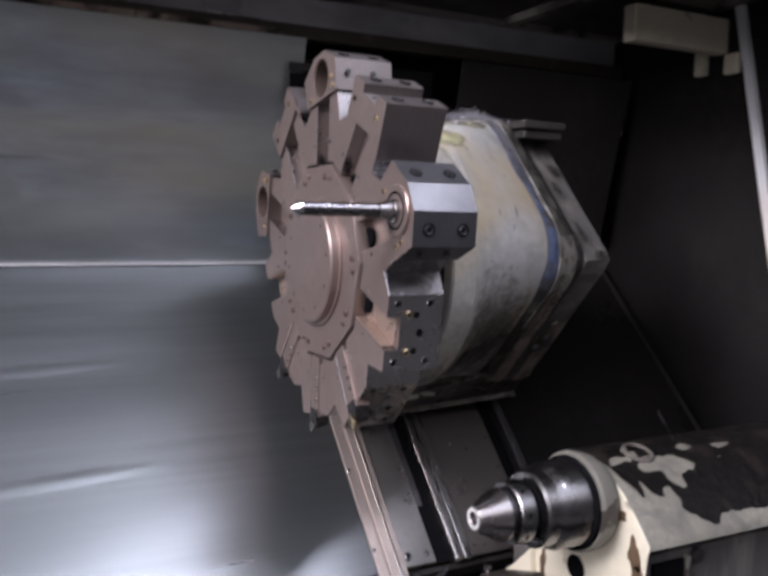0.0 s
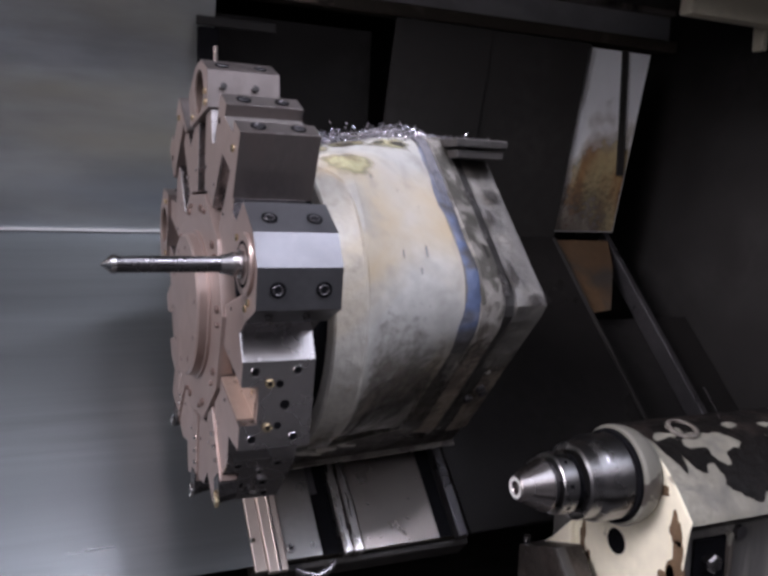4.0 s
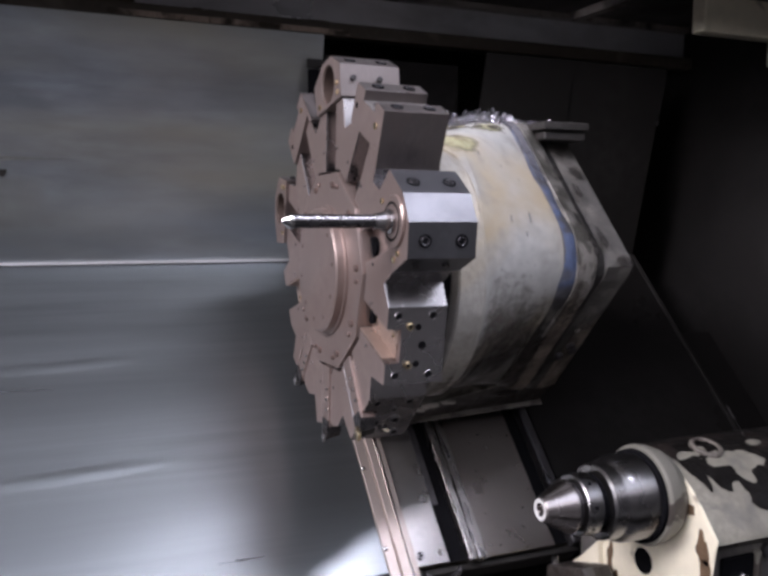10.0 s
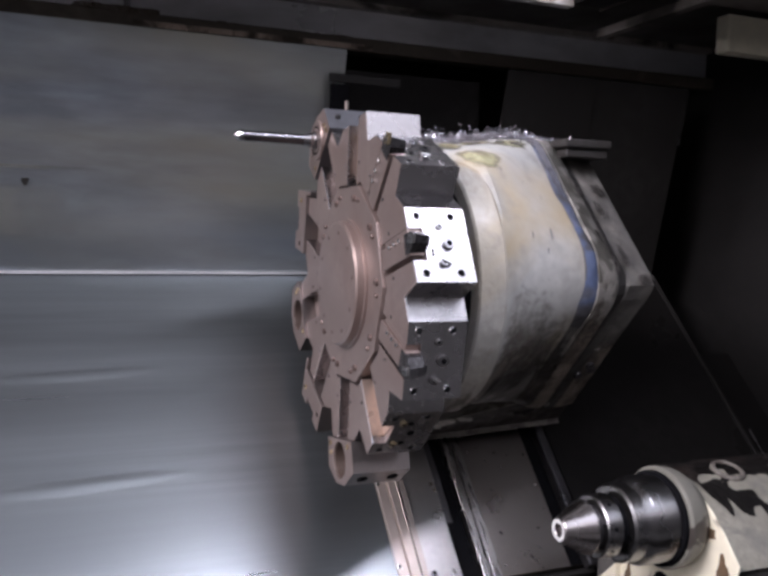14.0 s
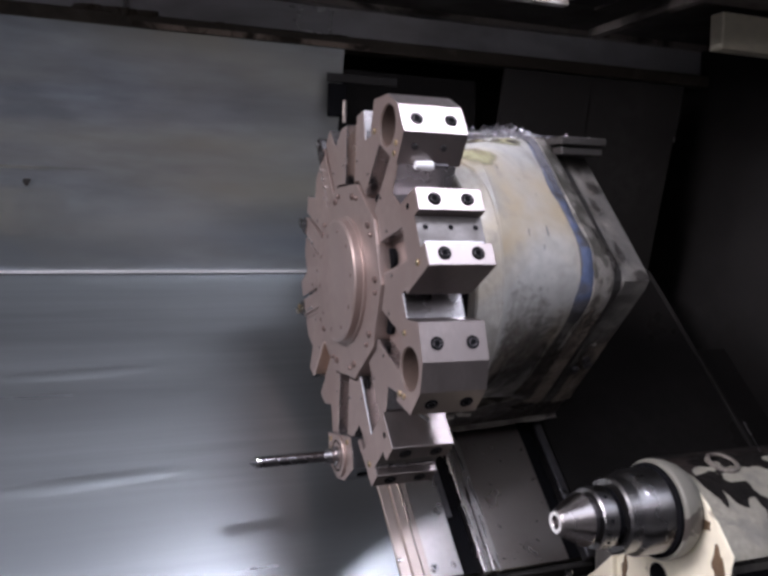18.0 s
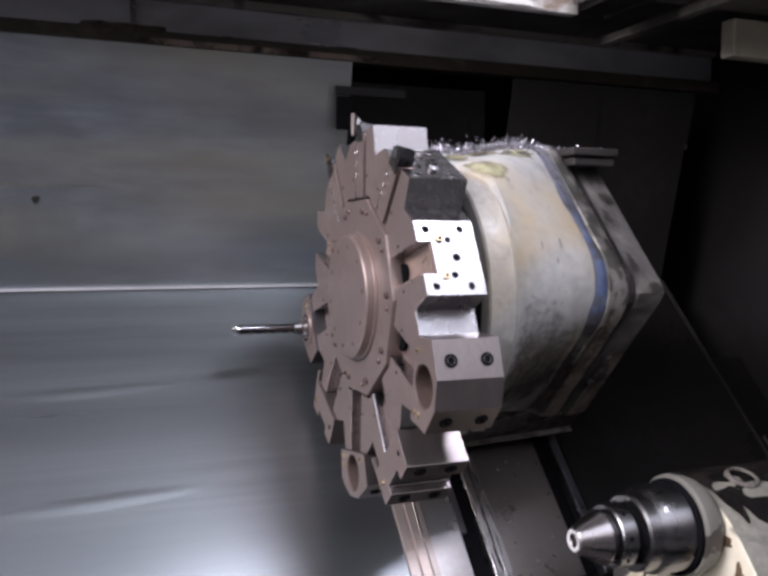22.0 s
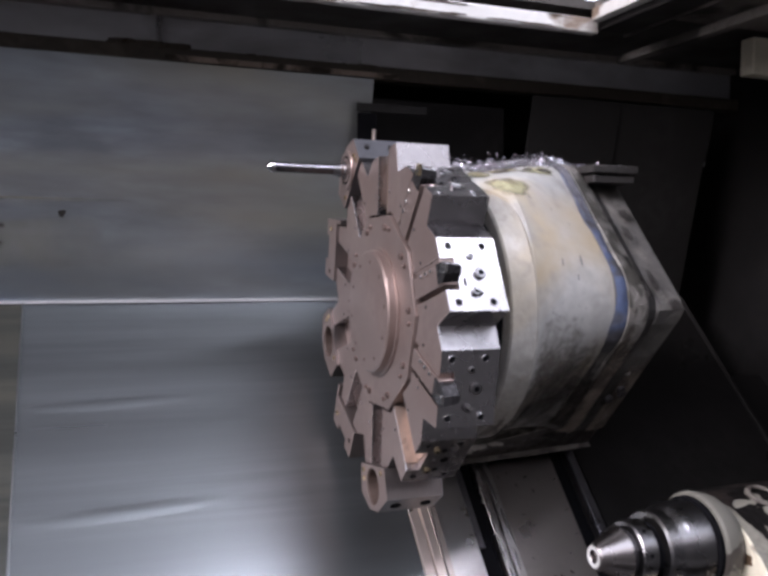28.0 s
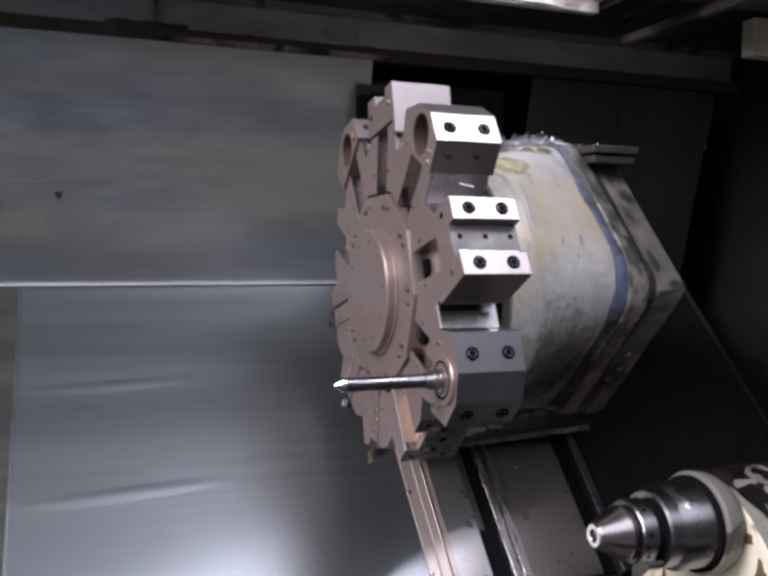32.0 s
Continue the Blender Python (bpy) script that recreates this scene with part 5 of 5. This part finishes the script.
    part("lug_bore", turned([(0.3345, 0.016), (0.338, 0.016)], 24, m=Matrix.Translation((0, -0.180, -0.352))), BLACK, lug)
    m = Matrix.Translation((0.4055, -0.235, -0.2112)) @ Matrix.Rotation(0.30, 4, "X") @ Matrix.Rotation(-math.pi / 2, 4, "Y")
    cup = part("oil_cup", turned([(-0.003, 0.0205), (0.0025, 0.0205), (0.004, 0.0185), (0.0038, 0.0150), (0.0015, 0.0145)], 26, m=m, cap=False), GRIME_SOLID, k, "worn raised rim of an oil cup")
    part("cup_well", turned([(0.0012, 0.0152), (0.0010, 0)], 24, m=m), BARE, cup, "black oil well")
    part("guard_block", prism([(-0.045, -0.405), (-0.13, -0.375), (-0.17, -0.42), (-0.17, -0.752), (-0.045, -0.752)], 0.285, 0.324, 0.003), GREASY_FOOT, k, "black greasy guard block")
    part("guard_edge", prism([(-0.13, -0.3745), (-0.1725, -0.4195), (-0.1725, -0.752), (-0.166, -0.752), (-0.166, -0.424), (-0.126, -0.3765)], 0.2835, 0.297, 0.001), STREAK, k, "scuffed grey guard edge")
    for x, y in ((0.295, -0.05), (0.295, -0.09)):
        part("guard_bolt", pin(x, y, -0.402 - (y + 0.05) * -0.35 - 0.003, -0.392 - (y + 0.05) * -0.35, 0.005), CHROME, k)
    # stiff wire end standing over the barrel
    w = Vector((0.4686, -0.2, -0.202))
    part("wire", turned([(0, 0.0009), (0.052, 0.0009)], 8, m=Matrix.Translation(w) @ (Vector((0.438, -0.2, -0.1613)) - w).to_track_quat("X", "Z").to_matrix().to_4x4()), STEEL, k, "thin bare wire")
    for ob in k.children:
        ob.location = (0.003, -0.033 if ob.name.split(".")[0] in ("rib", "pedestal", "pocket", "pocket_bolt", "pocket_wall", "side_bolt", "lug", "guard_block", "guard_edge", "guard_bolt", "wire") else 0, 0)
    return k


# ---- frame over the work space ----
def frame_top():
    f = thing("top_frame", "grimy steel frame rail along the top of the enclosure", "frame", kind="structure")
    part("back_plate", box(-1.27, -0.2456, 0.417, 0.425, 0.402, 0.455), TOPPLATE, f, "smeared grey back plate")
    part("back_plate", box(-0.2356, 0.938, 0.418, 0.426, 0.402, 0.455), TOPPLATE, f, "smeared grey back plate")
    part("lower_lip", box(-1.27, 0.938, 0.391, 0.427, 0.378, 0.4017, 0.003), LIPDARK, f, "sludge-stained lower lip")
    part("lip_edge", box(-0.235, 0.17, 0.3885, 0.3905, 0.380, 0.3895, 0.0008), LIP, f, "scuffed bare edge of the lip")
    part("upper_lip", box(-1.27, 0.938, 0.401, 0.427, 0.4555, 0.468, 0.002), FRAME, f)
    part("joint_bar", box(-0.2446, -0.2366, 0.409, 0.421, 0.400, 0.457, 0.001), STEEL, f)
    rnd = random.Random(3)
    for i in range(26):
        x = -0.24 + rnd.gauss(0, 0.028) if i < 14 else rnd.uniform(-0.5, 0.2)
        bb = flake(rnd.uniform(0.006, 0.022), rnd.uniform(0.004, 0.008), rnd.uniform(0.003, 0.011) if i < 14 else rnd.uniform(0.001, 0.003), 200 + i)
        bb.transform(Matrix.Translation((x, rnd.uniform(0.395, 0.413), 0.4005)))
        part("sludge", bb, SLUDGE, f)
    part("roof_beam", box(-1.27, 0.406, 0.126, 0.143, 0.423, 0.446, 0.002), BEAM, f, "chipped white roof beam")
    part("side_beam", box(0.392, 0.411, -0.70, 0.125, 0.441, 0.461, 0.002), BEAM, f, "chipped white side beam")
    part("door_rail", box(0.413, 0.47, -0.70, 0.14, 0.431, 0.466, 0.002), DARK, f, "dark sliding door rail")
    part("rail_edge", box(0.4705, 0.476, -0.70, 0.15, 0.428, 0.434, 0.001), FRAME, f)
    part("outer_rail", box(0.53, 0.55, -0.70, 0.25, 0.411, 0.426, 0.002), FRAME, f)
    for i in range(16):
        bb = flake(rnd.uniform(0.03, 0.075), rnd.uniform(0.003, 0.007), 0.0014, 330 + i, 40)
        bb.transform(Matrix.Translation((rnd.uniform(-0.75, -0.02), 0.1263, rnd.choice((0.426, 0.430, 0.440, 0.445)))) @ Matrix.Rotation(math.pi / 2, 4, "X"))
        part("grime_patch", bb, SLUDGE if i % 3 else LIP, f)
    for i in range(9):
        bb = flake(rnd.uniform(0.02, 0.06), rnd.uniform(0.001, 0.0028), 0.0012, 300 + i, 30)
        bb.transform(Matrix.Translation((rnd.uniform(-0.3, 0.35), 0.1265, rnd.choice((0.4265, 0.4285, 0.443)))) @ Matrix.Rotation(math.pi / 2, 4, "X"))
        part("rust_patch", bb, SLUDGE, f)


enclosure()
COVER_LEFT, COVER_RIGHT, COVER_MID = covers()
SADDLE = saddle()
BED_CHIPS = bed_chips()
HOUSING = housing()
CHIPS = swarf()
TURRET = turret()
tailstock()
frame_top()


# ---- what moves ----
def motions():
    carriage = [(0.0, 0.0867), (0.5, 0.0314), (1.0, -0.0258), (1.5, -0.0869), (1.9, -0.136), (2.05, -0.1455), (2.5, -0.1455), (6.55, -0.148), (6.7, -0.136), (7.0, -0.099), (7.5, -0.0363), (7.7, -0.011), (7.85, 0.0), (8.2, 0.0), (32.0, 0.0)]
    cross = [(0.0, -0.0183), (2.3, -0.0183), (2.45, -0.0187), (2.6, -0.010), (3.0, 0.0291), (3.5, 0.0779), (3.7, 0.090), (3.85, 0.092), (4.95, 0.092), (5.1, 0.084), (5.5, 0.0442), (5.9, 0.004), (6.05, 0.0005), (6.3, 0.0), (32.0, 0.0)]
    spins = [(11.04, 11.72, 108), (14.14, 14.60, 72), (17.10, 17.58, 72), (19.66, 19.90, -36), (21.76, 21.98, -36), (24.15, 24.46, -36), (26.4, 26.7, -36), (29.13, 30.12, -144)]

    def at(rows, t):
        return float(np.interp(t, [r[0] for r in rows], [r[1] for r in rows]))

    def turn(t):
        a = 0.0
        for t0, t1, d in spins:
            k = min(1.0, max(0.0, (t - t0) / (t1 - t0)))
            e = 0.12
            k = k * k / (2 * e) if k < e else (k - e / 2 if k < 1 - e else 1 - e - (1 - k) ** 2 / (2 * e))
            a += d * k / (1 - e)
        return a

    jogs = sorted({r[0] for r in carriage + cross})
    walk(SADDLE, [(t, pose(at(carriage, t), 0, Z0)) for t, _ in carriage])
    walk(BED_CHIPS, [(t, pose(at(carriage, t), 0, Z0)) for t, _ in carriage])
    walk(COVER_RIGHT, [(t, pose(at(carriage, t), 0, Z0)) for t, _ in carriage])
    walk(COVER_LEFT, [(t, pose(at(carriage, t), 0, Z0)) for t, _ in carriage])
    walk(COVER_MID, [(t, pose(at(carriage, t), 0, Z0)) for t, _ in carriage])

    def place(t):
        u = at(cross, t)
        return pose(at(carriage, t), -u * math.cos(radians(47.5)), Z0 - u * math.sin(radians(47.5)))

    walk(HOUSING, [(t, place(t)) for t in jogs])
    walk(CHIPS, [(t, place(t)) for t in jogs])
    steps = {0.0, 32.0} | {t for t in jogs if t < 9}
    for t0, t1, d in spins:
        k = max(3, round((t1 - t0) / 0.1) + 1)
        steps |= {round(t0 - 0.1, 3), round(t1 + 0.1, 3)} | {round(t0 + (t1 - t0) * i / k, 3) for i in range(k + 1)}
    walk(TURRET, [(t, place(t) @ pose(0, 0, 0, -(DELTA + turn(t)), 0, 0)) for t in sorted(steps)])


motions()
